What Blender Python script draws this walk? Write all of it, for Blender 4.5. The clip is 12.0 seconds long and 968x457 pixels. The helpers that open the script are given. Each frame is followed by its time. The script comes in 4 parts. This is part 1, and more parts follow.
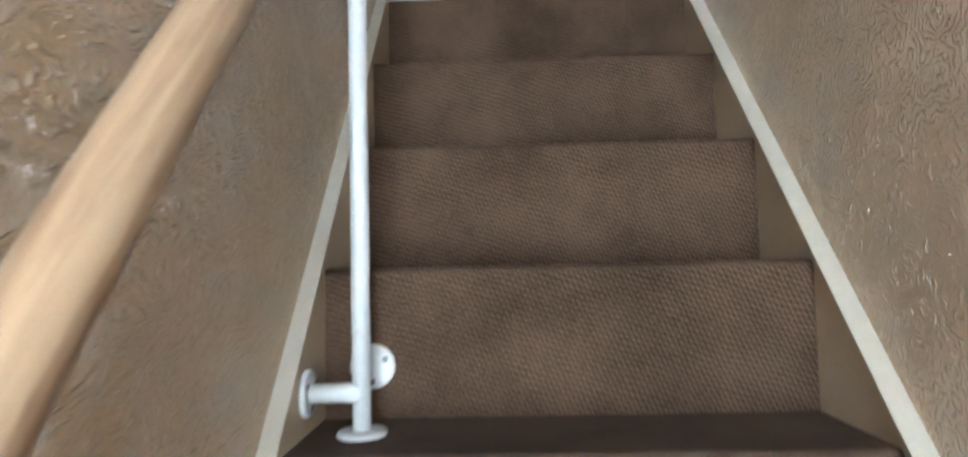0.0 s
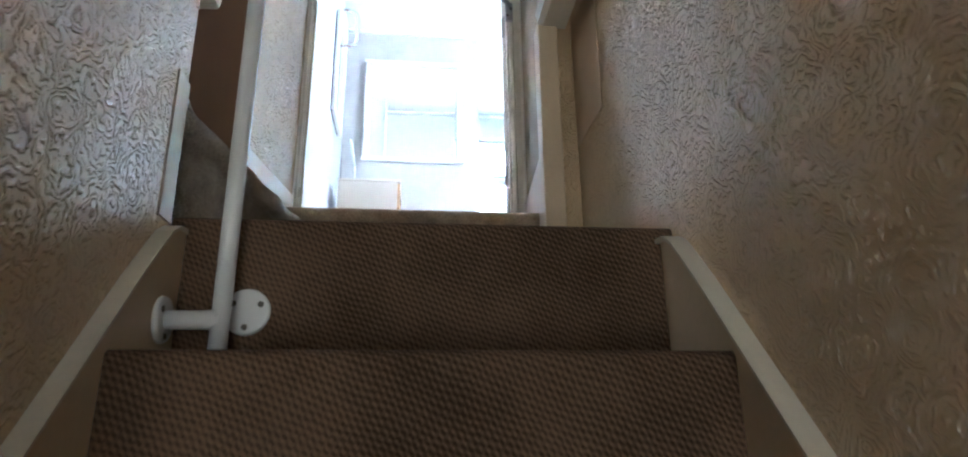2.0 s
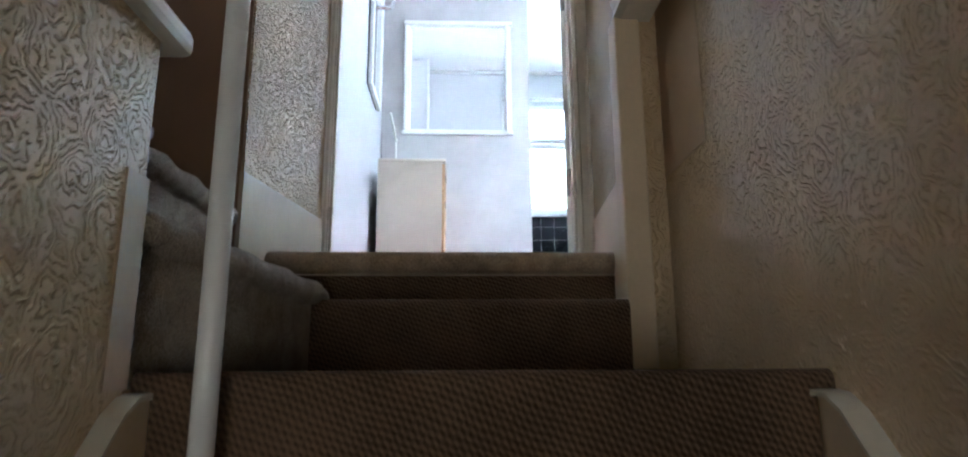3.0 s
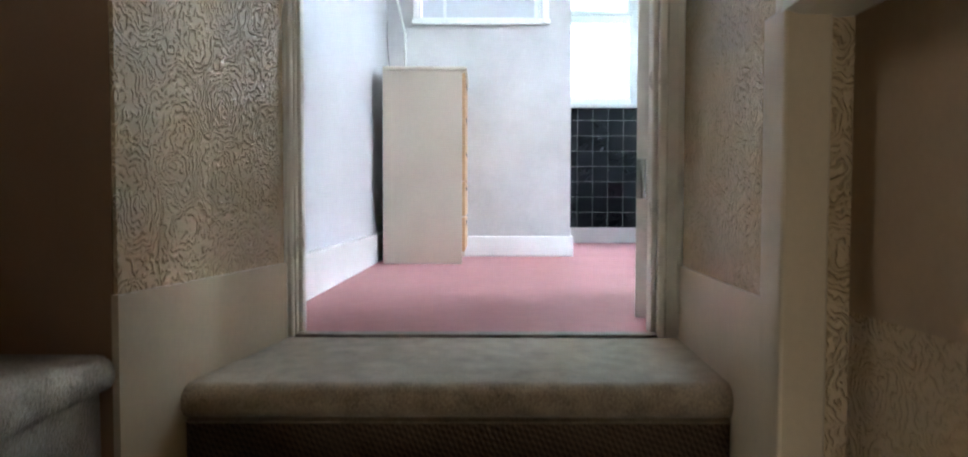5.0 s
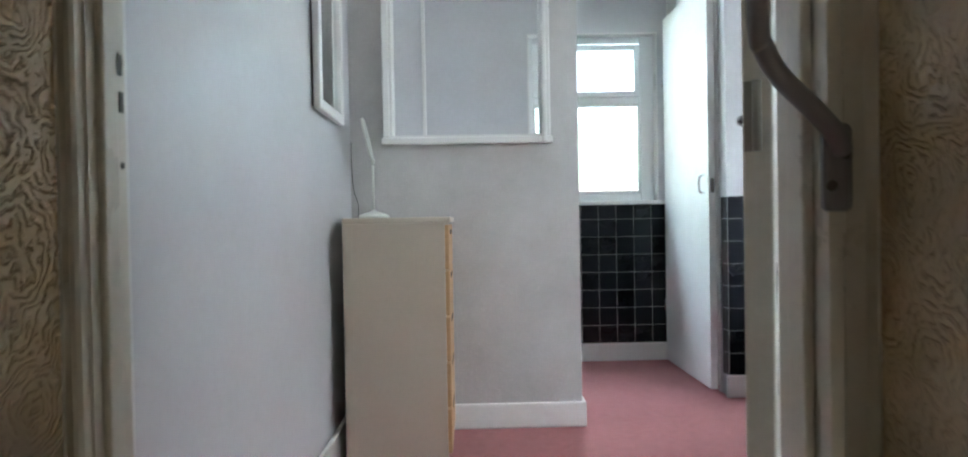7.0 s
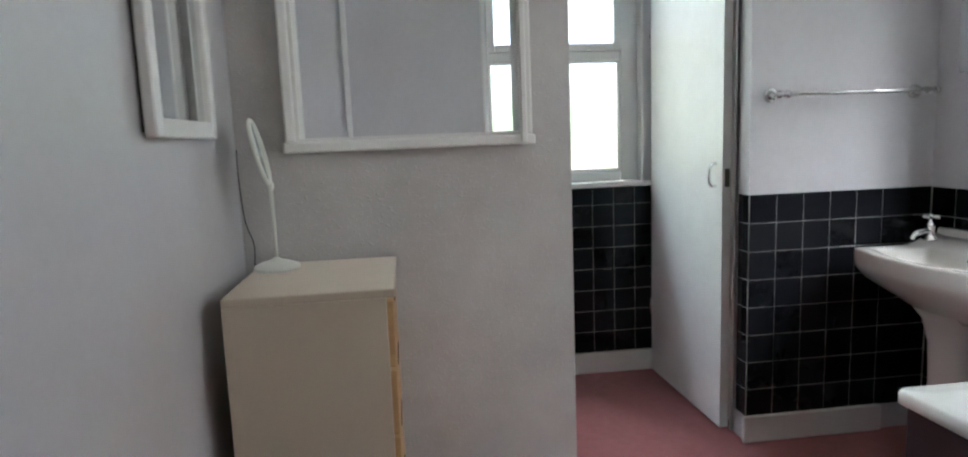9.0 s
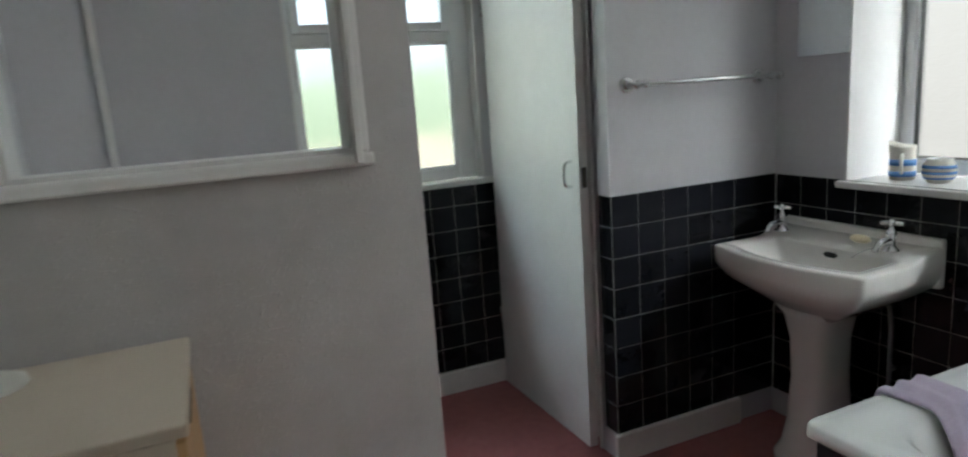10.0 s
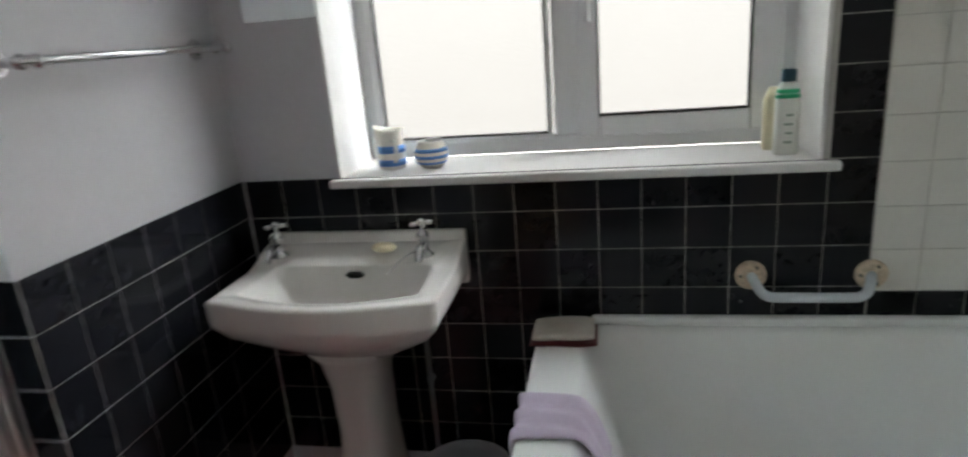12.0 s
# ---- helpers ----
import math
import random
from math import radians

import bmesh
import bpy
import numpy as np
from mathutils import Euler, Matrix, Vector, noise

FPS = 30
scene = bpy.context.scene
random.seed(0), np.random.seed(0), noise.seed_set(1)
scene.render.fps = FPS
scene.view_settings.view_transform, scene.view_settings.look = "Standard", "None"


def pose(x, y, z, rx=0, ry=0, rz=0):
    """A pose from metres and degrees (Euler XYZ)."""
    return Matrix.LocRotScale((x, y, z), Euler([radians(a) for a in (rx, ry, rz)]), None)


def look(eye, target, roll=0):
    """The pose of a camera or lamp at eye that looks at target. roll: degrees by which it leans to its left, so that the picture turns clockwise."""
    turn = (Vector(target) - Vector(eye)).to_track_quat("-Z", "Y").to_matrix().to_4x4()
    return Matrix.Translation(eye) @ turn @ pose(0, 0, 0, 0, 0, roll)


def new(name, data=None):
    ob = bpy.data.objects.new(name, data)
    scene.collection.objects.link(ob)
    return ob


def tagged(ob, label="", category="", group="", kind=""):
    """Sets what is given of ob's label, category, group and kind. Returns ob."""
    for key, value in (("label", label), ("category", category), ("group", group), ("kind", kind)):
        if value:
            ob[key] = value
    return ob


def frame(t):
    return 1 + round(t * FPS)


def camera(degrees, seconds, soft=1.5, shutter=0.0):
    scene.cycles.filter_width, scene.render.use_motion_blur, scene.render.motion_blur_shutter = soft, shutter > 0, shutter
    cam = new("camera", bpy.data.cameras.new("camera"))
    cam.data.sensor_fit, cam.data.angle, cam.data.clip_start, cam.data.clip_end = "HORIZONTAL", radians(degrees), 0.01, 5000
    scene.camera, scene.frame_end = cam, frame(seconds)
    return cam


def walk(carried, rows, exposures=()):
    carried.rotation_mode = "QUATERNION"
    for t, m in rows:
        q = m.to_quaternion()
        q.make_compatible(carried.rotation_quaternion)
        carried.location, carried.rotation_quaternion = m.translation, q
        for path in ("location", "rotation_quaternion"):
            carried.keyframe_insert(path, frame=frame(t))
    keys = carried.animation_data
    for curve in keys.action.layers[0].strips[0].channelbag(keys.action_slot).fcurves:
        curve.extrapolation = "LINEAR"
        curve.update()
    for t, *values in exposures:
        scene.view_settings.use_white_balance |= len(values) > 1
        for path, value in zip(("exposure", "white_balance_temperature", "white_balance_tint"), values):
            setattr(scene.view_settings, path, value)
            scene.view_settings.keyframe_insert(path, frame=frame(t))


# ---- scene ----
cam = camera(73.6, 12.0, soft=2.0, shutter=0.3)
PATH = [
    (0, (-0.521, -4.995, -1.216), (-0.578, -2.999, -1.105), -1.3),
    (0.5, (-0.503, -4.701, -1.113), (-0.398, -2.760, -0.642), -0.3),
    (1, (-0.476, -4.472, -0.918), (-0.335, -2.613, -0.195), -1.6),
    (1.5, (-0.503, -4.296, -0.793), (-0.280, -2.440, -0.081), -2.0),
    (2, (-0.451, -4.133, -0.612), (-0.237, -2.240, -0.001), -0.7),
    (2.5, (-0.438, -4.001, -0.438), (-0.349, -2.077, 0.099), -1.6),
    (3, (-0.456, -3.887, -0.271), (-0.383, -1.934, 0.157), -0.3),
    (3.2, (-0.455, -3.822, -0.21), (-0.387, -1.869, 0.215), 0.1),
    (4.8, (-0.46, -3.383, 0.193), (-0.461, -1.384, 0.257), 0.1),
    (5, (-0.461, -3.347, 0.264), (-0.46, -1.348, 0.192), 0.1),
    (5.5, (-0.468, -3.24, 0.414), (-0.491, -1.242, 0.336), -0.1),
    (6, (-0.486, -3.074, 0.566), (-0.449, -1.078, 0.456), 0.4),
    (6.5, (-0.457, -2.904, 0.75), (-0.414, -0.909, 0.621), -1.3),
    (7, (-0.464, -2.691, 0.868), (-0.426, -0.692, 0.842), -1.0),
    (7.2, (-0.473, -2.604, 0.924), (-0.427, -0.605, 0.859), -0.9),
    (8.8, (-0.499, -1.954, 1.172), (-0.298, 0.026, 0.977), -2.5),
    (9, (-0.507, -1.864, 1.203), (-0.267, 0.102, 0.93), -2.2),
    (9.5, (-0.519, -1.685, 1.289), (-0.062, 0.218, 0.878), -2.1),
    (10, (-0.47, -1.404, 1.303), (0.303, 0.4, 0.917), -4.1),
    (10.5, (-0.425, -1.128, 1.308), (0.745, 0.444, 0.91), -4.0),
    (11, (-0.413, -0.894, 1.321), (1.099, 0.337, 0.877), -2.9),
    (11.5, (-0.329, -0.753, 1.304), (1.374, 0.161, 0.79), -2.5),
    (12, (-0.116, -0.629, 1.31), (1.758, -0.246, 0.726), -4.7),
]
EXPOSURES = [(0, 4.8, 4250, 0), (0.5, 4.9, 4250, 0), (1, 4.1, 4450, 0), (1.5, 3.35, 4700, 0), (2, 3.4, 4800, 2), (2.5, 2.95, 4900, 3), (3.2, 2.8, 5050, 3), (4.8, 2.75, 5300, 1), (5.5, 2.75, 5400, 0), (6.2, 2.4, 5550, 0), (7, 1.5, 5800, 0), (8.8, 0.8, 6300, 5), (9.5, 0.75, 6400, 6), (10, 0.1, 6400, 2), (10.5, -0.1, 6350, 1), (11, 0.05, 6350, 1), (11.5, 0.25, 6400, 2), (12, 0.35, 6600, 5)]
walk(cam, [(t, look(eye, target, roll)) for t, eye, target, roll in PATH], EXPOSURES)

# ---- sky ----
world = bpy.data.worlds.new("sky")
scene.world = world
world.use_nodes = True
wn = world.node_tree.nodes
sky = wn.new("ShaderNodeTexSky")
sky.sky_type, sky.sun_disc = "NISHITA", False
sky.sun_elevation, sky.sun_rotation = radians(40), radians(200)
world.node_tree.links.new(sky.outputs[0], wn["Background"].inputs[0])
wn["Background"].inputs[1].default_value = 0.1
GLOW_BATH, GLOW_WC, GLOW_HALL = 16.0, 20.0, 1.25


# ---- materials ----
def tree(name):
    m = bpy.data.materials.new(name)
    m.use_nodes = True
    nt = m.node_tree
    return m, nt, nt.nodes["Principled BSDF"]


def node(nt, kind, values=None, operation=""):
    n = nt.nodes.new(kind)
    for k, v in (values or {}).items():
        n.inputs[k].default_value = v
    if operation:
        n.operation = operation
    return n


def math_node(nt, op, a, b=None):
    n = nt.nodes.new("ShaderNodeMath")
    n.operation = op
    for i, v in enumerate((a, b)):
        if v is None:
            continue
        if isinstance(v, (int, float)):
            n.inputs[i].default_value = v
        else:
            nt.links.new(v, n.inputs[i])
    return n.outputs[0]


def shade(nt, fac, low, high, a=0.3, b=0.7):
    r = nt.nodes.new("ShaderNodeValToRGB")
    r.color_ramp.elements[0].position, r.color_ramp.elements[1].position = a, b
    r.color_ramp.elements[0].color, r.color_ramp.elements[1].color = (*low, 1), (*high, 1)
    nt.links.new(fac, r.inputs[0])
    return r.outputs[0]


def surface(name, base, rough=0.5, metal=0.0, vary=0.1, size=0.3, grain=0.004, relief=0.0005, spec=0.5, per_object=0.0, coat=0.0):
    """A plain surface with blotches of the given size, a fine grain with relief, and uneven gloss."""
    m, nt, p = tree(name)
    co = node(nt, "ShaderNodeTexCoord").outputs["Object"]
    big = node(nt, "ShaderNodeTexNoise", {"Scale": 1 / size, "Detail": 5.0, "Roughness": 0.6})
    fine = node(nt, "ShaderNodeTexNoise", {"Scale": 1 / grain, "Detail": 3.0})
    for n in (big, fine):
        nt.links.new(co, n.inputs["Vector"])
    f = math_node(nt, "ADD", math_node(nt, "MULTIPLY", big.outputs["Fac"], 0.75), math_node(nt, "MULTIPLY", fine.outputs["Fac"], 0.25))
    if per_object:
        info = node(nt, "ShaderNodeObjectInfo")
        f = math_node(nt, "ADD", f, math_node(nt, "MULTIPLY", math_node(nt, "SUBTRACT", info.outputs["Random"], 0.5), per_object))
    col = shade(nt, f, [c * (1 - vary) for c in base], [min(1, c * (1 + vary)) for c in base])
    nt.links.new(col, p.inputs["Base Color"])
    nt.links.new(math_node(nt, "ADD", math_node(nt, "MULTIPLY", big.outputs["Fac"], 0.2 * rough), 0.9 * rough), p.inputs["Roughness"])
    p.inputs["Metallic"].default_value = metal
    p.inputs["Specular IOR Level"].default_value = spec
    p.inputs["Coat Weight"].default_value = coat
    if relief:
        b = node(nt, "ShaderNodeBump", {"Strength": 0.5, "Distance": relief})
        nt.links.new(f, b.inputs["Height"])
        nt.links.new(b.outputs[0], p.inputs["Normal"])
    return m


def embossed_paper(name, base, deep=0.004, gloss=0.12, sparse=0.46):
    """Painted relief wallpaper: rosettes of short raised strokes that curl round one another."""
    m, nt, p = tree(name)
    co = node(nt, "ShaderNodeTexCoord").outputs["Object"]
    warp = node(nt, "ShaderNodeTexNoise", {"Scale": 16.0, "Detail": 2.0})
    nt.links.new(co, warp.inputs["Vector"])
    shift = node(nt, "ShaderNodeVectorMath", operation="SUBTRACT")
    nt.links.new(warp.outputs["Color"], shift.inputs[0])
    shift.inputs[1].default_value = (0.5, 0.5, 0.5)
    by = node(nt, "ShaderNodeVectorMath", operation="SCALE")
    nt.links.new(shift.outputs[0], by.inputs[0])
    by.inputs["Scale"].default_value = 0.06
    add = node(nt, "ShaderNodeVectorMath", operation="ADD")
    nt.links.new(co, add.inputs[0])
    nt.links.new(by.outputs[0], add.inputs[1])
    cell = node(nt, "ShaderNodeTexVoronoi", {"Scale": 11.0})
    nt.links.new(add.outputs[0], cell.inputs["Vector"])
    curl = node(nt, "ShaderNodeTexNoise", {"Scale": 72.0, "Detail": 1.5})
    nt.links.new(co, curl.inputs["Vector"])
    phase = math_node(nt, "ADD", math_node(nt, "MULTIPLY", cell.outputs["Distance"], 74.0), math_node(nt, "MULTIPLY", curl.outputs["Fac"], 13.0))
    ring = math_node(nt, "MAXIMUM", math_node(nt, "ADD", math_node(nt, "SINE", phase), 0.15), 0.0)
    gate = node(nt, "ShaderNodeTexNoise", {"Scale": 80.0, "Detail": 2.0})
    nt.links.new(co, gate.inputs["Vector"])
    stroke = math_node(nt, "MULTIPLY", ring, shade(nt, gate.outputs["Fac"], (0.04, 0.04, 0.04), (1, 1, 1), sparse - 0.06, sparse + 0.06))
    pit = node(nt, "ShaderNodeTexNoise", {"Scale": 210.0, "Detail": 2.0})
    nt.links.new(co, pit.inputs["Vector"])
    h = math_node(nt, "ADD", stroke, math_node(nt, "MULTIPLY", pit.outputs["Fac"], 0.15))
    big = node(nt, "ShaderNodeTexNoise", {"Scale": 2.5, "Detail": 6.0, "Roughness": 0.65})
    nt.links.new(co, big.inputs["Vector"])
    nt.links.new(shade(nt, big.outputs["Fac"], [c * 0.84 for c in base], [c * 1.12 for c in base]), p.inputs["Base Color"])
    nt.links.new(math_node(nt, "ADD", math_node(nt, "MULTIPLY", big.outputs["Fac"], 0.2), gloss), p.inputs["Roughness"])
    p.inputs["Specular IOR Level"].default_value = 0.85 if gloss < 0.1 else 0.5
    b = node(nt, "ShaderNodeBump", {"Strength": 1.0, "Distance": deep})
    nt.links.new(h, b.inputs["Height"])
    nt.links.new(b.outputs[0], p.inputs["Normal"])
    return m


def cord_carpet(name, dark, light, pitch=0.009):
    """Woven stair carpet: a diagonal weave, with worn and darker patches."""
    m, nt, p = tree(name)
    co = node(nt, "ShaderNodeTexCoord").outputs["Object"]
    sep = node(nt, "ShaderNodeSeparateXYZ")
    nt.links.new(co, sep.inputs[0])
    wob = node(nt, "ShaderNodeTexNoise", {"Scale": 9.0, "Detail": 3.0})
    nt.links.new(co, wob.inputs["Vector"])
    v = math_node(nt, "ADD", math_node(nt, "ADD", sep.outputs[1], sep.outputs[2]), math_node(nt, "MULTIPLY", wob.outputs["Fac"], 0.02))
    k = 2 * math.pi / pitch
    a = math_node(nt, "SINE", math_node(nt, "MULTIPLY", math_node(nt, "ADD", sep.outputs[0], v), k * 0.75))
    c = math_node(nt, "SINE", math_node(nt, "MULTIPLY", math_node(nt, "SUBTRACT", sep.outputs[0], math_node(nt, "MULTIPLY", v, 0.6)), k * 0.42))
    weave = math_node(nt, "MULTIPLY", a, c)
    fuzz = node(nt, "ShaderNodeTexNoise", {"Scale": 420.0, "Detail": 2.0})
    big = node(nt, "ShaderNodeTexNoise", {"Scale": 5.0, "Detail": 5.0, "Roughness": 0.6})
    for n in (fuzz, big):
        nt.links.new(co, n.inputs["Vector"])
    f = math_node(nt, "ADD", math_node(nt, "MULTIPLY", weave, 0.19), math_node(nt, "ADD", math_node(nt, "MULTIPLY", fuzz.outputs["Fac"], 0.45), math_node(nt, "MULTIPLY", big.outputs["Fac"], 0.55)))
    nt.links.new(shade(nt, f, dark, light, 0.3, 0.75), p.inputs["Base Color"])
    p.inputs["Roughness"].default_value, p.inputs["Specular IOR Level"].default_value = 0.95, 0.1
    p.inputs["Sheen Weight"].default_value = 0.03
    b = node(nt, "ShaderNodeBump", {"Strength": 0.55, "Distance": 0.0016})
    nt.links.new(math_node(nt, "ADD", math_node(nt, "MULTIPLY", weave, 0.5), fuzz.outputs["Fac"]), b.inputs["Height"])
    nt.links.new(b.outputs[0], p.inputs["Normal"])
    return m


def pile_carpet(name, dark, light, deep=0.004):
    m, nt, p = tree(name)
    co = node(nt, "ShaderNodeTexCoord").outputs["Object"]
    fuzz = node(nt, "ShaderNodeTexNoise", {"Scale": 300.0, "Detail": 3.0})
    mid = node(nt, "ShaderNodeTexNoise", {"Scale": 26.0, "Detail": 4.0})
    big = node(nt, "ShaderNodeTexNoise", {"Scale": 2.6, "Detail": 4.0, "Roughness": 0.6})
    for n in (fuzz, mid, big):
        nt.links.new(co, n.inputs["Vector"])
    f = math_node(nt, "ADD", math_node(nt, "MULTIPLY", fuzz.outputs["Fac"], 0.4), math_node(nt, "ADD", math_node(nt, "MULTIPLY", mid.outputs["Fac"], 0.3), math_node(nt, "MULTIPLY", big.outputs["Fac"], 0.3)))
    nt.links.new(shade(nt, f, dark, light, 0.35, 0.68), p.inputs["Base Color"])
    p.inputs["Roughness"].default_value, p.inputs["Specular IOR Level"].default_value = 0.97, 0.1
    p.inputs["Sheen Weight"].default_value = 0.25
    b = node(nt, "ShaderNodeBump", {"Strength": 0.8, "Distance": deep})
    nt.links.new(f, b.inputs["Height"])
    nt.links.new(b.outputs[0], p.inputs["Normal"])
    return m


def pine(name):
    """Varnished pine with grain along y and z and a few knots."""
    m, nt, p = tree(name)
    co = node(nt, "ShaderNodeTexCoord").outputs["Object"]
    mp = node(nt, "ShaderNodeMapping")
    along = node(nt, "ShaderNodeMapping")
    along.inputs["Rotation"].default_value = (radians(-49.7), 0, 0)
    nt.links.new(co, along.inputs["Vector"])
    mp.inputs["Scale"].default_value = (26, 1.3, 26)
    nt.links.new(along.outputs[0], mp.inputs["Vector"])
    g = node(nt, "ShaderNodeTexNoise", {"Scale": 2.2, "Detail": 6.0, "Roughness": 0.65, "Distortion": 0.6})
    nt.links.new(mp.outputs[0], g.inputs["Vector"])
    spots = node(nt, "ShaderNodeTexVoronoi", {"Scale": 5.0})
    nt.links.new(co, spots.inputs["Vector"])
    f = math_node(nt, "MULTIPLY", g.outputs["Fac"], shade(nt, spots.outputs["Distance"], (0.3, 0.3, 0.3), (1, 1, 1), 0.03, 0.09))
    nt.links.new(shade(nt, f, (0.24, 0.13, 0.065), (0.56, 0.41, 0.25), 0.2, 0.6), p.inputs["Base Color"])
    p.inputs["Roughness"].default_value = 0.35
    b = node(nt, "ShaderNodeBump", {"Strength": 0.2, "Distance": 0.001})
    nt.links.new(f, b.inputs["Height"])
    nt.links.new(b.outputs[0], p.inputs["Normal"])
    return m


def frosted_glass(name, rough=0.25, scale=60.0, deep=0.004, tint=0.42):
    m, nt, p = tree(name)
    p.inputs["Base Color"].default_value = (tint, tint, tint, 1)
    p.inputs["Transmission Weight"].default_value = 1.0
    p.inputs["Roughness"].default_value, p.inputs["IOR"].default_value = rough, 1.3
    co = node(nt, "ShaderNodeTexCoord").outputs["Object"]
    mp = node(nt, "ShaderNodeMapping")
    mp.inputs["Scale"].default_value = (0.6, 0.6, 1.5)
    nt.links.new(co, mp.inputs["Vector"])
    n = node(nt, "ShaderNodeTexNoise", {"Scale": scale, "Detail": 2.0, "Distortion": 0.8})
    nt.links.new(mp.outputs[0], n.inputs["Vector"])
    b = node(nt, "ShaderNodeBump", {"Strength": 0.6, "Distance": deep})
    nt.links.new(n.outputs["Fac"], b.inputs["Height"])
    nt.links.new(b.outputs[0], p.inputs["Normal"])
    return m


def glow(name, stops, low, high, strength):
    """A glowing distance behind frosted glass: soft bands of colour by height."""
    m = bpy.data.materials.new(name)
    m.use_nodes = True
    nt = m.node_tree
    nt.nodes.remove(nt.nodes["Principled BSDF"])
    co = node(nt, "ShaderNodeTexCoord").outputs["Object"]
    sep = node(nt, "ShaderNodeSeparateXYZ")
    nt.links.new(co, sep.inputs[0])
    n = node(nt, "ShaderNodeTexNoise", {"Scale": 6.0, "Detail": 4.0})
    nt.links.new(co, n.inputs["Vector"])
    z = math_node(nt, "ADD", sep.outputs[2], math_node(nt, "MULTIPLY", math_node(nt, "SUBTRACT", n.outputs["Fac"], 0.5), 0.3))
    f = math_node(nt, "DIVIDE", math_node(nt, "SUBTRACT", z, low), high - low)
    r = nt.nodes.new("ShaderNodeValToRGB")
    el = r.color_ramp.elements
    while len(el) < len(stops):
        el.new(0.5)
    for e, (pos, c) in zip(el, stops):
        e.position, e.color = pos, (*c, 1)
    nt.links.new(f, r.inputs[0])
    em = node(nt, "ShaderNodeEmission", {"Strength": strength})
    nt.links.new(r.outputs[0], em.inputs[0])
    nt.links.new(em.outputs[0], nt.nodes["Material Output"].inputs[0])
    return m


PAPER = embossed_paper("embossed_paper_beige", (0.58, 0.435, 0.27), 0.006, 0.0, 0.44)
LILAC_PAPER = embossed_paper("lilac_painted_paper", (0.5, 0.485, 0.48), 0.0008, 0.38, 0.57)
PLAIN_BEIGE = surface("beige_gloss_paint", (0.53, 0.425, 0.29), 0.4, vary=0.12, size=0.25, grain=0.01, relief=0.001)
DOOR_TRIM = surface("pale_cream_door_gloss", (0.7, 0.66, 0.58), 0.28, vary=0.1, size=0.15, grain=0.012, relief=0.0008)
TRIM = surface("cream_gloss_paint", (0.57, 0.53, 0.44), 0.35, vary=0.1, size=0.15, grain=0.012, relief=0.0008)
# darker copy of the plain beige, with the shade put into its colour
SHADED_BEIGE = surface("shaded_beige_wall", (0.4, 0.285, 0.175), 0.6, vary=0.12, size=0.2, grain=0.008, relief=0.0012)
# deep brown holds the darkness of the upper stairwell in its colour
DARKENED_WALL = surface("darkened_brown_wall", (0.27, 0.165, 0.095), 0.7, vary=0.1)
LILAC = surface("lilac_emulsion", (0.60, 0.595, 0.62), 0.33, vary=0.07, size=0.5, grain=0.022, relief=0.004)
WHITE = surface("white_gloss_paint", (0.76, 0.75, 0.74), 0.3, vary=0.06, size=0.2, grain=0.015, relief=0.0006)
CEILING = surface("white_ceiling_paint", (0.78, 0.78, 0.78), 0.8, vary=0.04)
CARPET = cord_carpet("brown_cord_carpet", (0.031, 0.0195, 0.0125), (0.16, 0.107, 0.068), 0.0095)
# worn carpet, lightened for the bathroom light that falls on the top tread
LIT_TREAD_CARPET = pile_carpet("worn_lit_beige_carpet", (0.13, 0.096, 0.065), (0.46, 0.36, 0.25), 0.003)
GREY_CARPET = pile_carpet("worn_grey_carpet", (0.085, 0.066, 0.05), (0.52, 0.44, 0.34), 0.022)
PINK = pile_carpet("dusky_pink_carpet", (0.3, 0.1, 0.105), (0.44, 0.165, 0.165))
PINE = pine("varnished_pine")
ENAMEL = surface("white_enamel_metal", (0.66, 0.67, 0.69), 0.28, vary=0.04, size=0.1)
SCREW = surface("dark_steel_screw", (0.12, 0.11, 0.1), 0.5, metal=0.8, vary=0.2, size=0.01)
TILE = surface("black_glazed_tile", (0.007, 0.0075, 0.01), 0.07, vary=0.3, size=0.08, grain=0.02, relief=0.0004, per_object=0.5)
WHITE_TILE = surface("white_glazed_tile", (0.68, 0.66, 0.62), 0.12, vary=0.03, size=0.08, grain=0.02, relief=0.0003, per_object=0.3)
GROUT = surface("pale_grout", (0.43, 0.41, 0.38), 0.85, vary=0.25, size=0.06)
CERAMIC = surface("white_ceramic", (0.8, 0.78, 0.75), 0.1, vary=0.02, relief=0.0, coat=0.3)
ACRYLIC = surface("white_bath_enamel", (0.83, 0.84, 0.83), 0.16, vary=0.03, size=0.3, relief=0.0002)
CHROME = surface("chrome", (0.75, 0.75, 0.76), 0.1, metal=1.0, vary=0.04, relief=0.0)
TILE.node_tree.nodes["Principled BSDF"].inputs["Specular IOR Level"].default_value = 0.22
UPVC = surface("white_plastic_frame", (0.84, 0.85, 0.86), 0.3, vary=0.03)
CREAM_WOOD = surface("cream_painted_chest", (0.6, 0.53, 0.435), 0.45, vary=0.05, size=0.3, grain=0.01)
RAW_PINE = surface("bare_drawer_wood", (0.55, 0.34, 0.17), 0.6, vary=0.15, size=0.05)
BLACK_PANEL = surface("black_bath_panel", (0.012, 0.012, 0.016), 0.2, vary=0.2)
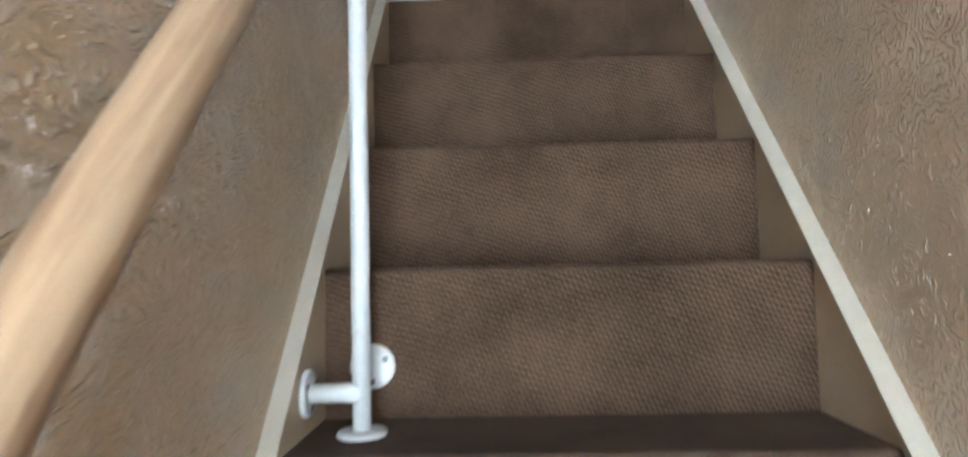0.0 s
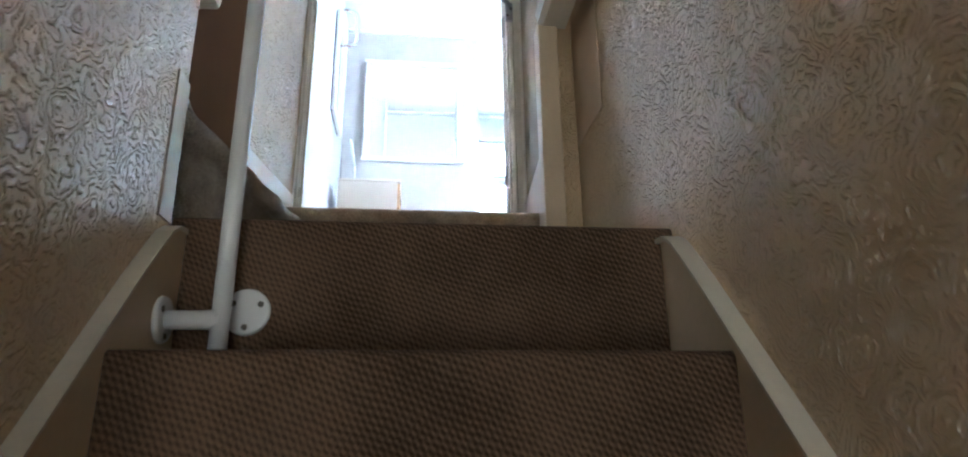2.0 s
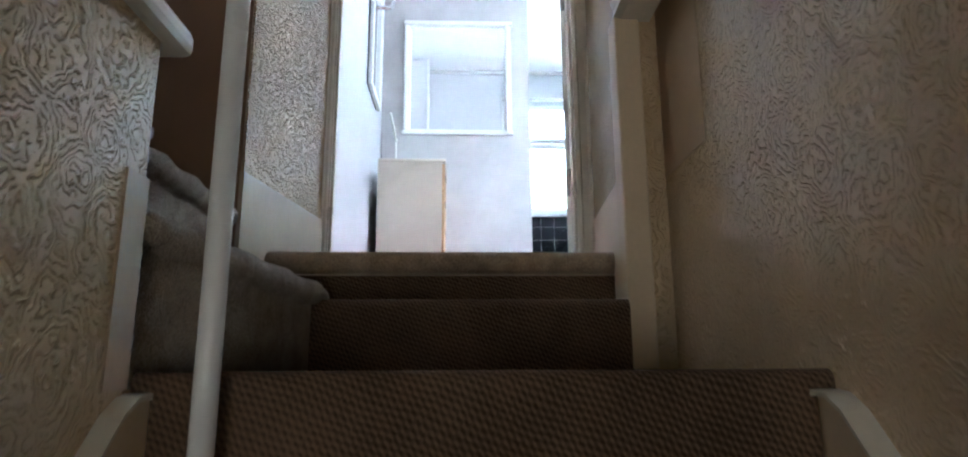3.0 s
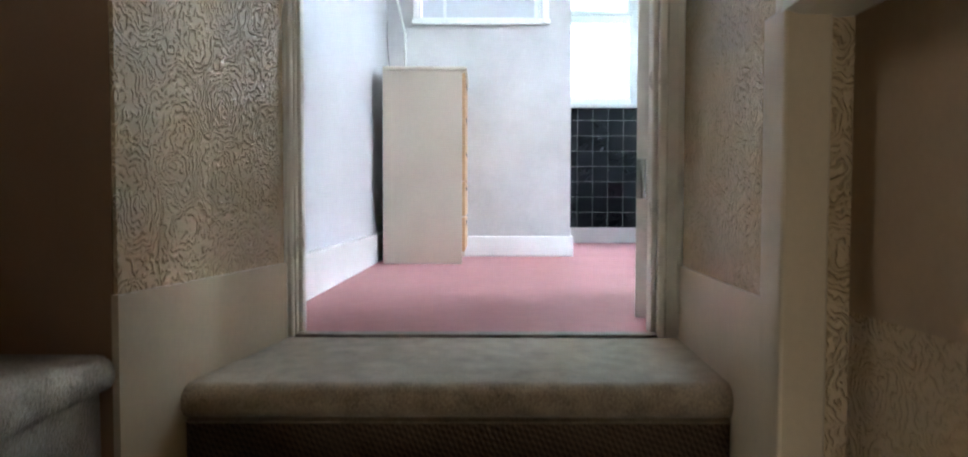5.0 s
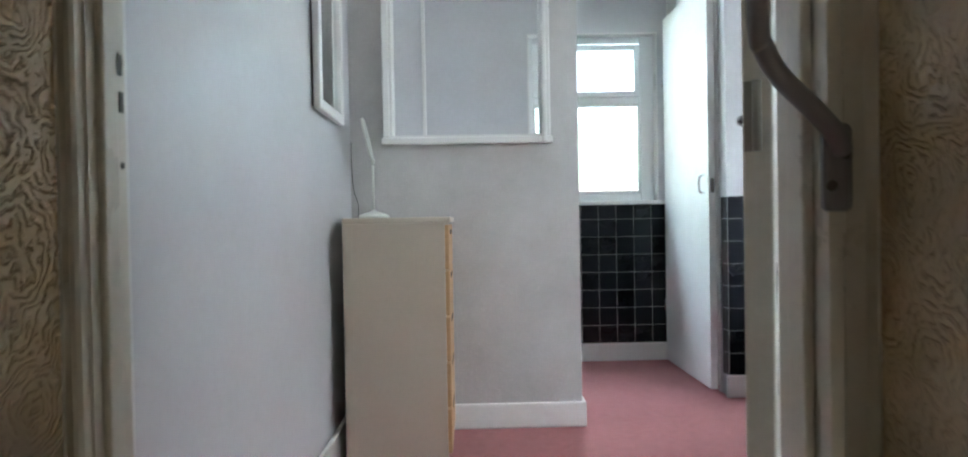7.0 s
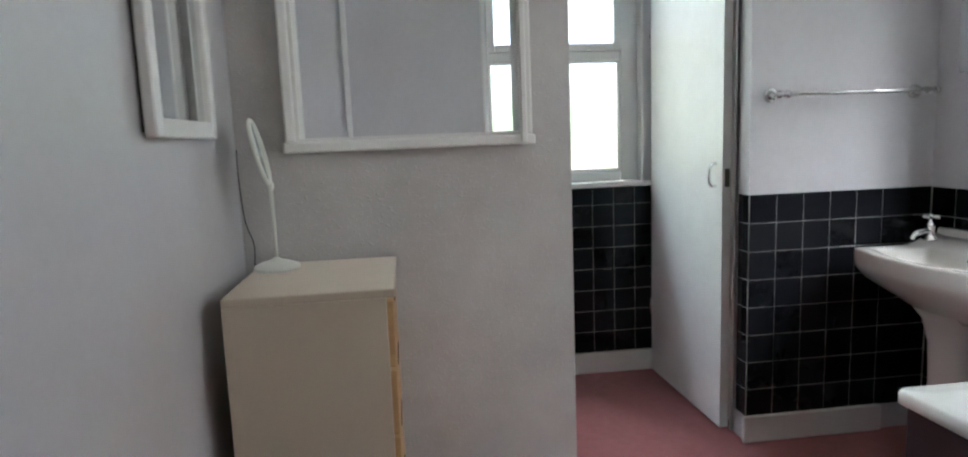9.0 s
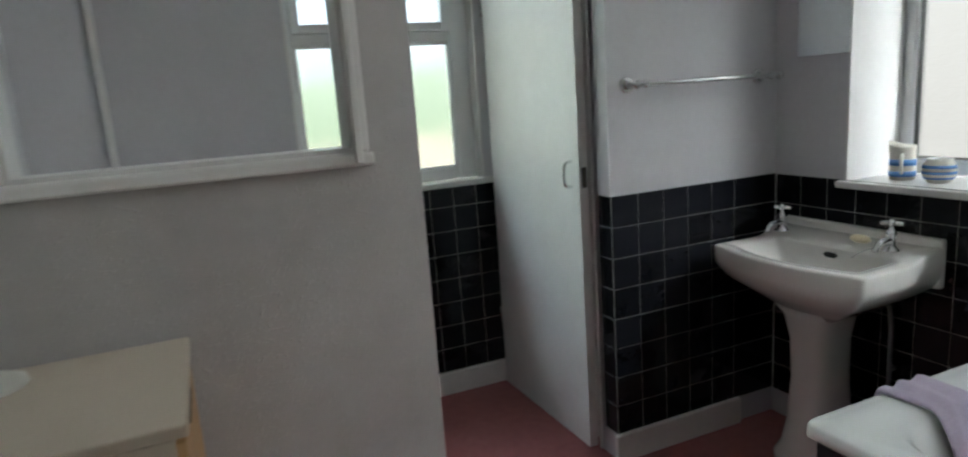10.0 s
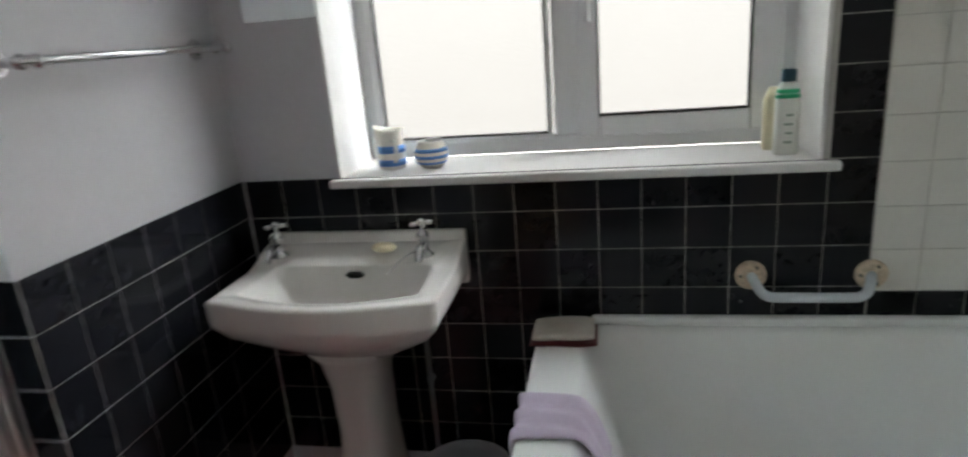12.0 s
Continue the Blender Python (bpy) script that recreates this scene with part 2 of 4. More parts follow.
RUST = surface("rusted_white_enamel", (0.55, 0.44, 0.33), 0.5, vary=0.5, size=0.02, relief=0.001)
CLEAR_PLASTIC = surface("milky_plastic", (0.62, 0.66, 0.7), 0.2, vary=0.03)
GREY_PLASTIC = surface("grey_plastic_grab_handle", (0.26, 0.25, 0.27), 0.3, vary=0.06)
LILAC_CLOTH = pile_carpet("lilac_towelling", (0.42, 0.35, 0.46), (0.58, 0.5, 0.62))
CREAM_CLOTH = pile_carpet("cream_towelling", (0.48, 0.44, 0.38), (0.66, 0.62, 0.55))
MAROON_CLOTH = pile_carpet("maroon_hem", (0.08, 0.015, 0.02), (0.14, 0.03, 0.03))
BLUE = surface("blue_glaze", (0.13, 0.28, 0.62), 0.15, vary=0.06)
CREAM_GLAZE = surface("cream_glaze", (0.82, 0.78, 0.7), 0.15, vary=0.04)
GREEN = surface("green_label", (0.02, 0.36, 0.16), 0.35, vary=0.05)
TEAL = surface("dark_blue_cap", (0.02, 0.07, 0.1), 0.35, vary=0.05)
BOTTLE = surface("white_bottle_plastic", (0.74, 0.75, 0.7), 0.3, vary=0.03)
AMBER = surface("amber_liquid_plastic", (0.66, 0.6, 0.42), 0.3, vary=0.1)
SOAP = surface("cream_soap", (0.66, 0.58, 0.4), 0.4, vary=0.06)
DARK = surface("dark_gap", (0.02, 0.02, 0.02), 0.8)
BIN = surface("grey_bin_plastic", (0.22, 0.22, 0.23), 0.35, vary=0.1)
FROST = frosted_glass("obscure_glass", 0.1, 42.0, 0.012, 0.085)
FROST_BATH = frosted_glass("obscure_glass_fine", 0.3, 45.0, 0.002, 0.066)
m_, nt_, p_ = tree("mirror_silver")
p_.inputs["Base Color"].default_value, p_.inputs["Metallic"].default_value, p_.inputs["Roughness"].default_value = (0.8, 0.84, 0.84, 1), 1.0, 0.02
MIRROR = m_


# ---- building helpers ----
def box(bm, x0, x1, y0, y1, z0, z1, bevel=0.0, segments=2):
    vs = bmesh.ops.create_cube(bm, size=1.0)["verts"]
    for v in vs:
        v.co = Vector(((x0 + x1) / 2 + v.co.x * (x1 - x0), (y0 + y1) / 2 + v.co.y * (y1 - y0), (z0 + z1) / 2 + v.co.z * (z1 - z0)))
    if bevel:
        edges = list({e for v in vs for e in v.link_edges})
        bmesh.ops.bevel(bm, geom=edges, offset=bevel, segments=segments, affect="EDGES", profile=0.5)


def prism(bm, outline, axis, a, b):
    """Extrudes an outline of 2D points along an axis from a to b. Outline axes: x: (y, z), y: (x, z), z: (x, y)."""
    def at(p, w):
        return {"x": (w, p[0], p[1]), "y": (p[0], w, p[1]), "z": (p[0], p[1], w)}[axis]
    lo, hi = [bm.verts.new(at(p, a)) for p in outline], [bm.verts.new(at(p, b)) for p in outline]
    n = len(outline)
    faces = [bm.faces.new(lo), bm.faces.new(hi)]
    for i in range(n):
        faces.append(bm.faces.new((lo[i], lo[(i + 1) % n], hi[(i + 1) % n], hi[i])))
    bmesh.ops.recalc_face_normals(bm, faces=faces)


def rings(bm, loops, cap_start=True, cap_end=True, closed=False):
    """A skin over rings of points that all have the same number of points."""
    vs = [[bm.verts.new(p) for p in loop] for loop in loops]
    n, faces = len(vs[0]), []
    for a, b in zip(vs, vs[1:] + ([vs[0]] if closed else [])):
        for i in range(n):
            faces.append(bm.faces.new((a[i], a[(i + 1) % n], b[(i + 1) % n], b[i])))
    if not closed:
        if cap_start:
            faces.append(bm.faces.new(vs[0]))
        if cap_end:
            faces.append(bm.faces.new(vs[-1]))
    bmesh.ops.recalc_face_normals(bm, faces=faces)
    for f in faces:
        f.smooth = True


def lathe(bm, profile, x, y, z, n=24):
    rings(bm, [[(x + max(r, 1e-4) * math.cos(2 * math.pi * i / n), y + max(r, 1e-4) * math.sin(2 * math.pi * i / n), z + h) for i in range(n)] for r, h in profile])


def tube(bm, pts, r, n=12):
    pts = [Vector(p) for p in pts]
    loops = []
    side = None
    for i, p in enumerate(pts):
        d = (pts[min(i + 1, len(pts) - 1)] - pts[max(i - 1, 0)]).normalized()
        if side is None:
            side = d.orthogonal().normalized()
        side = (side - d * side.dot(d)).normalized()
        up = d.cross(side)
        rr = r[i] if isinstance(r, (list, tuple)) else r
        loops.append([p + side * rr * math.cos(2 * math.pi * k / n) + up * rr * math.sin(2 * math.pi * k / n) for k in range(n)])
    rings(bm, loops)


def disc(bm, centre, axis, r, thick, n=24):
    a, d = Vector(axis).normalized(), Vector(centre)
    tube(bm, [d, d + a * thick * 0.5, d + a * thick * 0.9, d + a * thick], [r, r, r * 0.96, r * 0.85], n)


def arc(points, steps=6):
    """A smooth line through control points."""
    ps = [Vector(p) for p in points]
    out = []
    for i in range(len(ps) - 1):
        p0, p1, p2, p3 = ps[max(i - 1, 0)], ps[i], ps[i + 1], ps[min(i + 2, len(ps) - 1)]
        for s in range(steps):
            t = s / steps
            out.append(0.5 * (2 * p1 + (p2 - p0) * t + (2 * p0 - 5 * p1 + 4 * p2 - p3) * t * t + (3 * p1 - p0 - 3 * p2 + p3) * t ** 3))
    return out + [ps[-1]]


def part(name, bm, material, parent=None, label="", smooth=False):
    me = bpy.data.meshes.new(name)
    if smooth:
        for f in bm.faces:
            f.smooth = True
    bm.to_mesh(me)
    bm.free()
    me.materials.append(material)
    ob = new(name, me)
    ob.parent = parent
    if label:
        tagged(ob, label)
    return ob


def boxes(*bs, bevel=0.0):
    bm = bmesh.new()
    for b in bs:
        box(bm, *b, bevel=bevel)
    return bm


def structure(name, bm, material, label, category="wall"):
    return tagged(part(name, bm, material), label, category, kind="structure")


def thing(name, label, category, group="", at=(0, 0, 0)):
    ob = tagged(new(name), label, category, group)
    ob.location = at
    return ob


def sub(name, bm, material, parent, label="", smooth=False):
    """A part modelled in world places, hung under an Empty or part that may stand elsewhere."""
    ob = part(name, bm, material, None, label, smooth)
    base = Vector()
    q = parent
    while q:
        base += q.location
        q = q.parent
    ob.data.transform(Matrix.Translation(-base))
    ob.parent = parent
    return ob


# ---- bathroom shell ----
XL, XR, YD, YE, YW, CEIL = -0.96, 1.5, -1.94, 0.38, 1.226, 2.22
structure("floor", boxes((XL - 0.1, XR + 0.1, -2.05, YW + 0.1, -0.12, 0.0)), PINK, "dusky pink fitted carpet, slightly worn, wall to wall", "carpet")
structure("ceiling", boxes((XL - 0.1, 1.9, -2.05, YW + 0.2, CEIL, CEIL + 0.1)), CEILING, "plain white painted bathroom ceiling", "ceiling")
structure("wall_west", boxes((XL - 0.12, XL, -1.978, YW + 0.2, -0.12, CEIL)), LILAC, "pale lilac painted wall with patchy gloss")
# door wall with the doorway through it
DX0, DX1, DH, YJ = -0.838, -0.105, 1.99, -1.98
structure("wall_south", boxes((XL - 0.1, DX0 - 0.03, -2.05, YJ, -0.3, CEIL), (DX1 + 0.03, 1.9, -2.05, YD, -0.3, CEIL), (DX0 - 0.03, DX1 + 0.03, -2.05, YD, DH + 0.03, CEIL)), LILAC, "pale lilac wall round the bathroom doorway")
# partition with a framed hatch opening
HX0, HX1, HZ0, HZ1 = -0.797, -0.155, 1.212, 1.945
structure("wall_partition", boxes((XL, HX0, 0, 0.1, 0, CEIL), (HX1, -0.014, 0, 0.1, 0, CEIL), (HX0, HX1, 0, 0.1, 0, HZ0), (HX0, HX1, 0, 0.1, HZ1, CEIL)), LILAC_PAPER, "lilac painted partition with a framed hatch in it")
structure("wall_end", boxes((0.757, XR + 0.1, YE, YE + 0.1, 0, CEIL)), LILAC, "pale lilac wall above black tiles behind the towel rail")
structure("wall_closet", boxes((0.79, 0.89, 0.48, YW + 0.2, 0, CEIL)), WHITE, "white wall behind the open closet door")
# back wall with the garden window
WX0, WX1, WZ0, WZ1 = -0.11, 0.675, 0.972, 1.985
structure("wall_north", boxes((XL, WX0, YW, YW + 0.2, 0, CEIL), (WX1, 0.9, YW, YW + 0.2, 0, CEIL), (WX0, WX1, YW, YW + 0.2, 0, WZ0 - 0.025), (WX0, WX1, YW, YW + 0.2, WZ1, CEIL)), LILAC, "lilac wall with a garden window above black tiles")
structure("pipe_boxing", boxes((XL, -0.73, 1.03, YW, 0, CEIL)), LILAC, "boxed-in corner painted lilac", "boxing")
structure("boxing_bead", boxes((-0.733, -0.712, 1.015, 1.04, 0, CEIL), bevel=0.004), WHITE, "white painted corner bead on the boxing", "trim")
# east wall with the bath window
BY0, BY1, BZ0, BZ1 = -1.12, 0.088, 0.957, 2.05
structure("wall_east", boxes((XR, 1.86, BY1, 0.48, 0, CEIL), (XR, 1.86, -2.05, BY0, 0, CEIL), (XR, 1.86, BY0, BY1, 0, BZ0 - 0.03), (XR, 1.86, BY0, BY1, BZ1, CEIL)), LILAC, "pale lilac wall round the bath window")

# skirtings and coving
def skirting(name, bs):
    return structure(name, boxes(*bs, bevel=0.006), WHITE, "white painted wooden skirting board", "skirting")


skirting("baseboard_west", [(XL, XL + 0.018, YJ + 0.02, -0.002, 0, 0.132)])
skirting("baseboard_partition", [(XL + 0.02, 0.002, -0.016, 0, 0, 0.105)])
skirting("baseboard_partition_end", [(-0.014, 0.002, 0.002, 0.1, 0, 0.105)])
skirting("baseboard_end", [(0.742, 1.32, YE - 0.022, YE, 0, 0.105)])
skirting("baseboard_north", [(XL + 0.24, 0.735, YW - 0.018, YW, 0, 0.105)])
structure("coving", boxes((XL, 0.78, YW - 0.03, YW, CEIL - 0.03, CEIL), (XL, -0.014, -0.03, 0, CEIL - 0.03, CEIL), bevel=0.01), CEILING, "thin white coving under the ceiling", "coving")

# hatch frame
frame_label = "white painted moulding round the hatch"
hf = tagged(new("hatch_frame"), frame_label, "frame", kind="structure")
for n, b in (("rail", (-0.83, -0.122, -0.022, 0.0, 1.184, 1.214)), ("rail", (-0.83, -0.122, -0.022, 0.0, 1.944, 1.974)), ("stile", (-0.822, -0.795, -0.02, 0.0, 1.214, 1.944)), ("stile", (-0.157, -0.13, -0.02, 0.0, 1.214, 1.944))):
    part(n, boxes(b, bevel=0.006), WHITE, hf)
for n, b in (("lining", (-0.797, -0.785, 0.0, 0.1, 1.212, 1.945)), ("lining", (-0.167, -0.155, 0.0, 0.1, 1.212, 1.945)), ("lining", (-0.785, -0.167, 0.0, 0.1, 1.212, 1.224)), ("lining", (-0.785, -0.167, 0.0, 0.1, 1.933, 1.945))):
    part(n, boxes(b), WHITE, hf)
part("bead", boxes((-0.165, -0.147, -0.03, -0.02, 1.19, 1.97), bevel=0.004), WHITE, hf)

# ---- windows ----
w1 = tagged(new("window_1"), "white plastic garden window with obscure glass and top lights", "window", kind="structure")
fy0, fy1 = 1.29, 1.345
bm = bmesh.new()
for b in ((WX0, -0.075, fy0, fy1, WZ0, WZ1), (0.585, WX1, fy0, fy1, WZ0, WZ1), (-0.075, 0.585, fy0, fy1, WZ0, WZ0 + 0.05), (-0.075, 0.585, fy0, fy1, WZ1 - 0.05, WZ1), (-0.075, 0.585, fy0, fy1, 1.565, 1.61)):
    box(bm, *b, bevel=0.006)
part("window_frame", bm, UPVC, w1)
for x0, x1 in ((-0.075, 0.585),):
    s = part("sash", boxes((x0, x0 + 0.035, fy0 - 0.012, fy1 - 0.02, 1.61, 1.93), (x1 - 0.035, x1, fy0 - 0.012, fy1 - 0.02, 1.61, 1.93), (x0 + 0.035, x1 - 0.035, fy0 - 0.012, fy1 - 0.02, 1.61, 1.645), (x0 + 0.035, x1 - 0.035, fy0 - 0.012, fy1 - 0.02, 1.895, 1.93), bevel=0.005), UPVC, w1)
    for pz0, pz1, inset in ((1.64, 1.90, 0.032), (1.02, 1.567, 0.0)):
        g = part("pane", boxes((x0 + inset, x1 - inset, 1.318, 1.324, pz0, pz1)), FROST, w1)
        g.visible_shadow = False
    part("glazing_bead", boxes((x0, x0 + 0.014, 1.296, 1.312, 1.022, 1.565), (x1 - 0.014, x1, 1.296, 1.312, 1.022, 1.565), (x0, x1, 1.296, 1.312, 1.022, 1.034), (x0, x1, 1.296, 1.312, 1.553, 1.565)), UPVC, w1)
part("window_sill", boxes((WX0 - 0.02, WX1 + 0.05, YW - 0.03, fy0 + 0.01, WZ0 - 0.025, WZ0), bevel=0.005), WHITE, w1)
part("reveal", boxes((WX0 - 0.002, WX0 + 0.006, YW - 0.004, fy0, WZ0, WZ1), (WX1 - 0.006, WX1 + 0.002, YW - 0.004, fy0, WZ0, WZ1), (WX0, WX1, YW - 0.004, fy0, WZ1 - 0.006, WZ1 + 0.002)), WHITE, w1)

w2 = tagged(new("window_2"), "wide white plastic window with obscure glass above the bath", "window", kind="structure")
fx0, fx1 = 1.755, 1.815
bm = bmesh.new()
for b in ((fx0, fx1, BY1 - 0.045, BY1, BZ0, BZ1), (fx0, fx1, BY0, BY0 + 0.045, BZ0, BZ1), (fx0, fx1, -0.555, -0.48, BZ0 + 0.045, BZ1 - 0.045), (fx0, fx1, BY0 + 0.045, BY1 - 0.045, BZ0, BZ0 + 0.045), (fx0, fx1, BY0 + 0.045, BY1 - 0.045, BZ1 - 0.045, BZ1)):
    box(bm, *b, bevel=0.007)
part("window_frame", bm, UPVC, w2)
sx0, sx1 = 1.74, 1.79
sash = part("sash", boxes((sx0, sx1, -0.605, -0.548, 0.995, 2.012), (sx0, sx1, -1.083, -1.005, 0.995, 2.012), (sx0, sx1, -1.005, -0.605, 0.995, 1.055), (sx0, sx1, -1.005, -0.605, 1.96, 2.012), bevel=0.008), UPVC, w2)
part("pane", boxes((1.772, 1.778, -0.482, 0.045, 1.0, 2.01)), FROST_BATH, w2).visible_shadow = False
part("pane", boxes((1.763, 1.769, -1.03, -0.60, 1.04, 1.965)), FROST_BATH, w2).visible_shadow = False
bm = bmesh.new()
for b in ((1.752, 1.77, -0.474, -0.46, 1.002, 2.0), (1.752, 1.77, 0.03, 0.044, 1.002, 2.0), (1.752, 1.77, -0.46, 0.03, 1.002, 1.014)):
    box(bm, *b)
part("glazing_bead", bm, UPVC, w2)
part("gasket", boxes((1.749, 1.771, -0.4605, -0.458, 1.012, 2.0), (1.749, 1.771, 0.0265, 0.029, 1.012, 2.0), (1.749, 1.771, -0.458, 0.0265, 1.012, 1.016), (1.742, 1.764, -1.005, -1.001, 1.056, 1.96), (1.742, 1.764, -0.61, -0.606, 1.048, 1.96), (1.742, 1.764, -1.001, -0.61, 1.055, 1.06)), DARK, w2)
bm = bmesh.new()
box(bm, 1.722, 1.742, -0.592, -0.568, 1.36, 1.46, bevel=0.006)
tube(bm, arc([(1.725, -0.58, 1.44), (1.712, -0.58, 1.42), (1.708, -0.58, 1.36), (1.71, -0.58, 1.31)]), [0.012] * 12 + [0.009] * 7, 10)
part("window_handle", bm, UPVC, w2, "white lever handle")
part("window_sill", boxes((XR - 0.026, fx0 + 0.01, BY0 - 0.04, BY1 + 0.022, BZ0 - 0.024, BZ0), bevel=0.006), WHITE, w2)
part("reveal", boxes((XR - 0.003, fx0, BY1 - 0.006, BY1 + 0.001, BZ0, BZ1), (XR - 0.003, fx0, BY0 - 0.001, BY0 + 0.006, BZ0, BZ1), (XR - 0.003, fx0, BY0, BY1, BZ1 - 0.006, BZ1 + 0.001)), WHITE, w2)

# daylit distance outside the two windows
structure("backdrop_garden", boxes((-0.55, 1.1, 1.75, 1.76, 0.6, 2.4)), glow("garden_daylight", [(0.0, (0.6, 0.56, 0.5)), (0.27, (0.66, 0.62, 0.5)), (0.33, (0.4, 0.49, 0.36)), (0.47, (0.48, 0.57, 0.45)), (0.6, (0.8, 0.94, 1.1)), (1.0, (0.8, 0.94, 1.13))], 0.6, 2.4, GLOW_WC), "bright garden and sky in the distance", "backdrop")
structure("backdrop_neighbour", boxes((2.12, 2.13, -1.9, 0.9, 0.3, 4.3)), glow("pale_daylight", [(0.0, (0.62, 0.585, 0.565)), (0.19, (0.72, 0.685, 0.67)), (0.36, (0.82, 0.79, 0.78)), (0.43, (2.3, 2.37, 2.5)), (0.55, (4.7, 4.85, 5.1)), (1.0, (4.7, 4.9, 5.2))], 0.3, 4.3, GLOW_BATH), "pale neighbouring wall with bright sky above it", "backdrop")

# ---- doorway and door ----
dl = tagged(new("door_frame"), "cream gloss painted door lining and architrave, chipped", "door frame", kind="structure")
part("jamb", boxes((DX0 - 0.03, DX0, -2.05, YJ, 0, DH)), DOOR_TRIM, dl)
part("jamb", boxes((DX1, DX1 + 0.03, -2.05, YD, 0, DH)), DOOR_TRIM, dl)
part("head", boxes((DX0 - 0.03, DX1 + 0.03, -2.05, YD, DH, DH + 0.03)), DOOR_TRIM, dl)
part("door_stop", boxes((DX0, DX0 + 0.008, -2.035, -2.008, 0, DH), bevel=0.003), DOOR_TRIM, dl)
part("door_stop", boxes((DX1 - 0.012, DX1, -2.02, -1.985, 0, DH), bevel=0.003), DOOR_TRIM, dl)


def architrave(bm, x_in, x_out, y0):
    s = 1 if x_out > x_in else -1
    w = abs(x_out - x_in)
    prof = [(0, 0), (0, -0.012), (0.2 * w, -0.016), (0.3 * w, -0.011), (0.62 * w, -0.013), (0.74 * w, -0.02), (w, -0.022), (w, 0)]
    prism(bm, [(x_in + s * a, y0 + b) for a, b in prof], "z", -0.14 if y0 < -2 else 0, DH + 0.05)


bm = bmesh.new()
architrave(bm, DX0 - 0.003, -0.857, -2.05)
part("architrave", bm, DOOR_TRIM, dl)
bm = bmesh.new()
architrave(bm, DX1 - 0.008, DX1 + 0.05, -2.05)
part("architrave", bm, DOOR_TRIM, dl)
bm = bmesh.new()
prism(bm, [(DX0 - 0.002, YJ), (DX0 - 0.002, YJ + 0.01), (DX0 - 0.05, YJ + 0.014), (DX0 - 0.05, YJ)], "z", 0, DH + 0.05)
part("architrave", bm, WHITE, dl)
part("strike_plate", boxes((DX0, DX0 + 0.001, -1.994, -1.986, 1.03, 1.052), (DX0, DX0 + 0.001, -1.992, -1.984, 0.99, 1.012), (DX0, DX0 + 0.001, -1.99, -1.985, 0.93, 0.936)), SCREW, dl, "worn dark keep plates with chipped paint")
structure("threshold", boxes((DX0, DX1, -2.062, -2.03, -0.01, 0.006), bevel=0.002), surface("worn_threshold_strip", (0.22, 0.18, 0.15), 0.5, metal=0.4, vary=0.6, size=0.06), "worn metal threshold strip in the doorway", "threshold")

door = thing("door_1", "cream painted bathroom door standing wide open", "door", at=(-0.096, -1.868, 0.0))
door["kind"] = "structure"
bm = bmesh.new()
box(bm, -0.018, 0.018, 0.002, 0.69, 0.006, 1.97, bevel=0.003)
part("leaf", bm, DOOR_TRIM, door)
for z in (0.28, 0.95, 1.7):
    bm = bmesh.new()
    tube(bm, [(-0.0, -0.006, z), (0.0, -0.006, z + 0.09)], 0.006, 10)
    box(bm, -0.016, 0.0, -0.002, 0.003, z, z + 0.09)
    part("hinge", bm, surface("painted_hinge", (0.33, 0.31, 0.27), 0.45, metal=0.3), door)
for s in (-1, 1):
    bm = bmesh.new()
    tube(bm, arc([(s * 0.018, 0.63, 1.045), (s * 0.037, 0.63, 1.045), (s * 0.042, 0.63, 1.038), (s * 0.042, 0.63, 0.982), (s * 0.037, 0.63, 0.975), (s * 0.028, 0.63, 0.975)]), 0.0055, 8)
    part("pull_handle", bm, SCREW, door, "dark metal pull handle")
door.rotation_euler = (0, 0, radians(-28))

gh = thing("grab_rail", "bent grey plastic-coated grab handle screwed to the door frame", "grab rail", at=(-0.1, -2.075, 0.9))
bm = bmesh.new()
tube(bm, arc([(-0.118, -2.083, 0.928), (-0.128, -2.092, 0.942), (-0.155, -2.1, 0.966), (-0.186, -2.106, 0.993), (-0.202, -2.108, 1.018), (-0.209, -2.11, 1.055), (-0.209, -2.11, 1.295), (-0.202, -2.108, 1.332), (-0.186, -2.106, 1.357), (-0.155, -2.1, 1.384), (-0.128, -2.092, 1.408), (-0.118, -2.083, 1.42)]), 0.0098, 14)
sub("grip", bm, GREY_PLASTIC, gh)
for z in (0.87, 1.4):
    bm = bmesh.new()
    box(bm, -0.134, -0.106, -2.082, -2.072, z, z + 0.085, bevel=0.008, segments=3)
    pl = sub("fixing_plate", bm, GREY_PLASTIC, gh)
    for dx, dz in ((-0.113, 0.055), (-0.127, 0.025)):
        bm = bmesh.new()
        disc(bm, (dx, -2.081, z + dz), (0, -1, 0), 0.0055, 0.003, 10)
        sub("screw", bm, SCREW, gh)
gh.location.x += 0.006

# ---- stairwell ----
SXL, SXR, STL, STR = -0.833, -0.009, -0.812, -0.030
LAND, RISE, GO, Y1 = -0.271, 0.237, 0.212, -3.11
NOSE_A, ZA, NOSE_B = -2.62, -0.133, -2.415


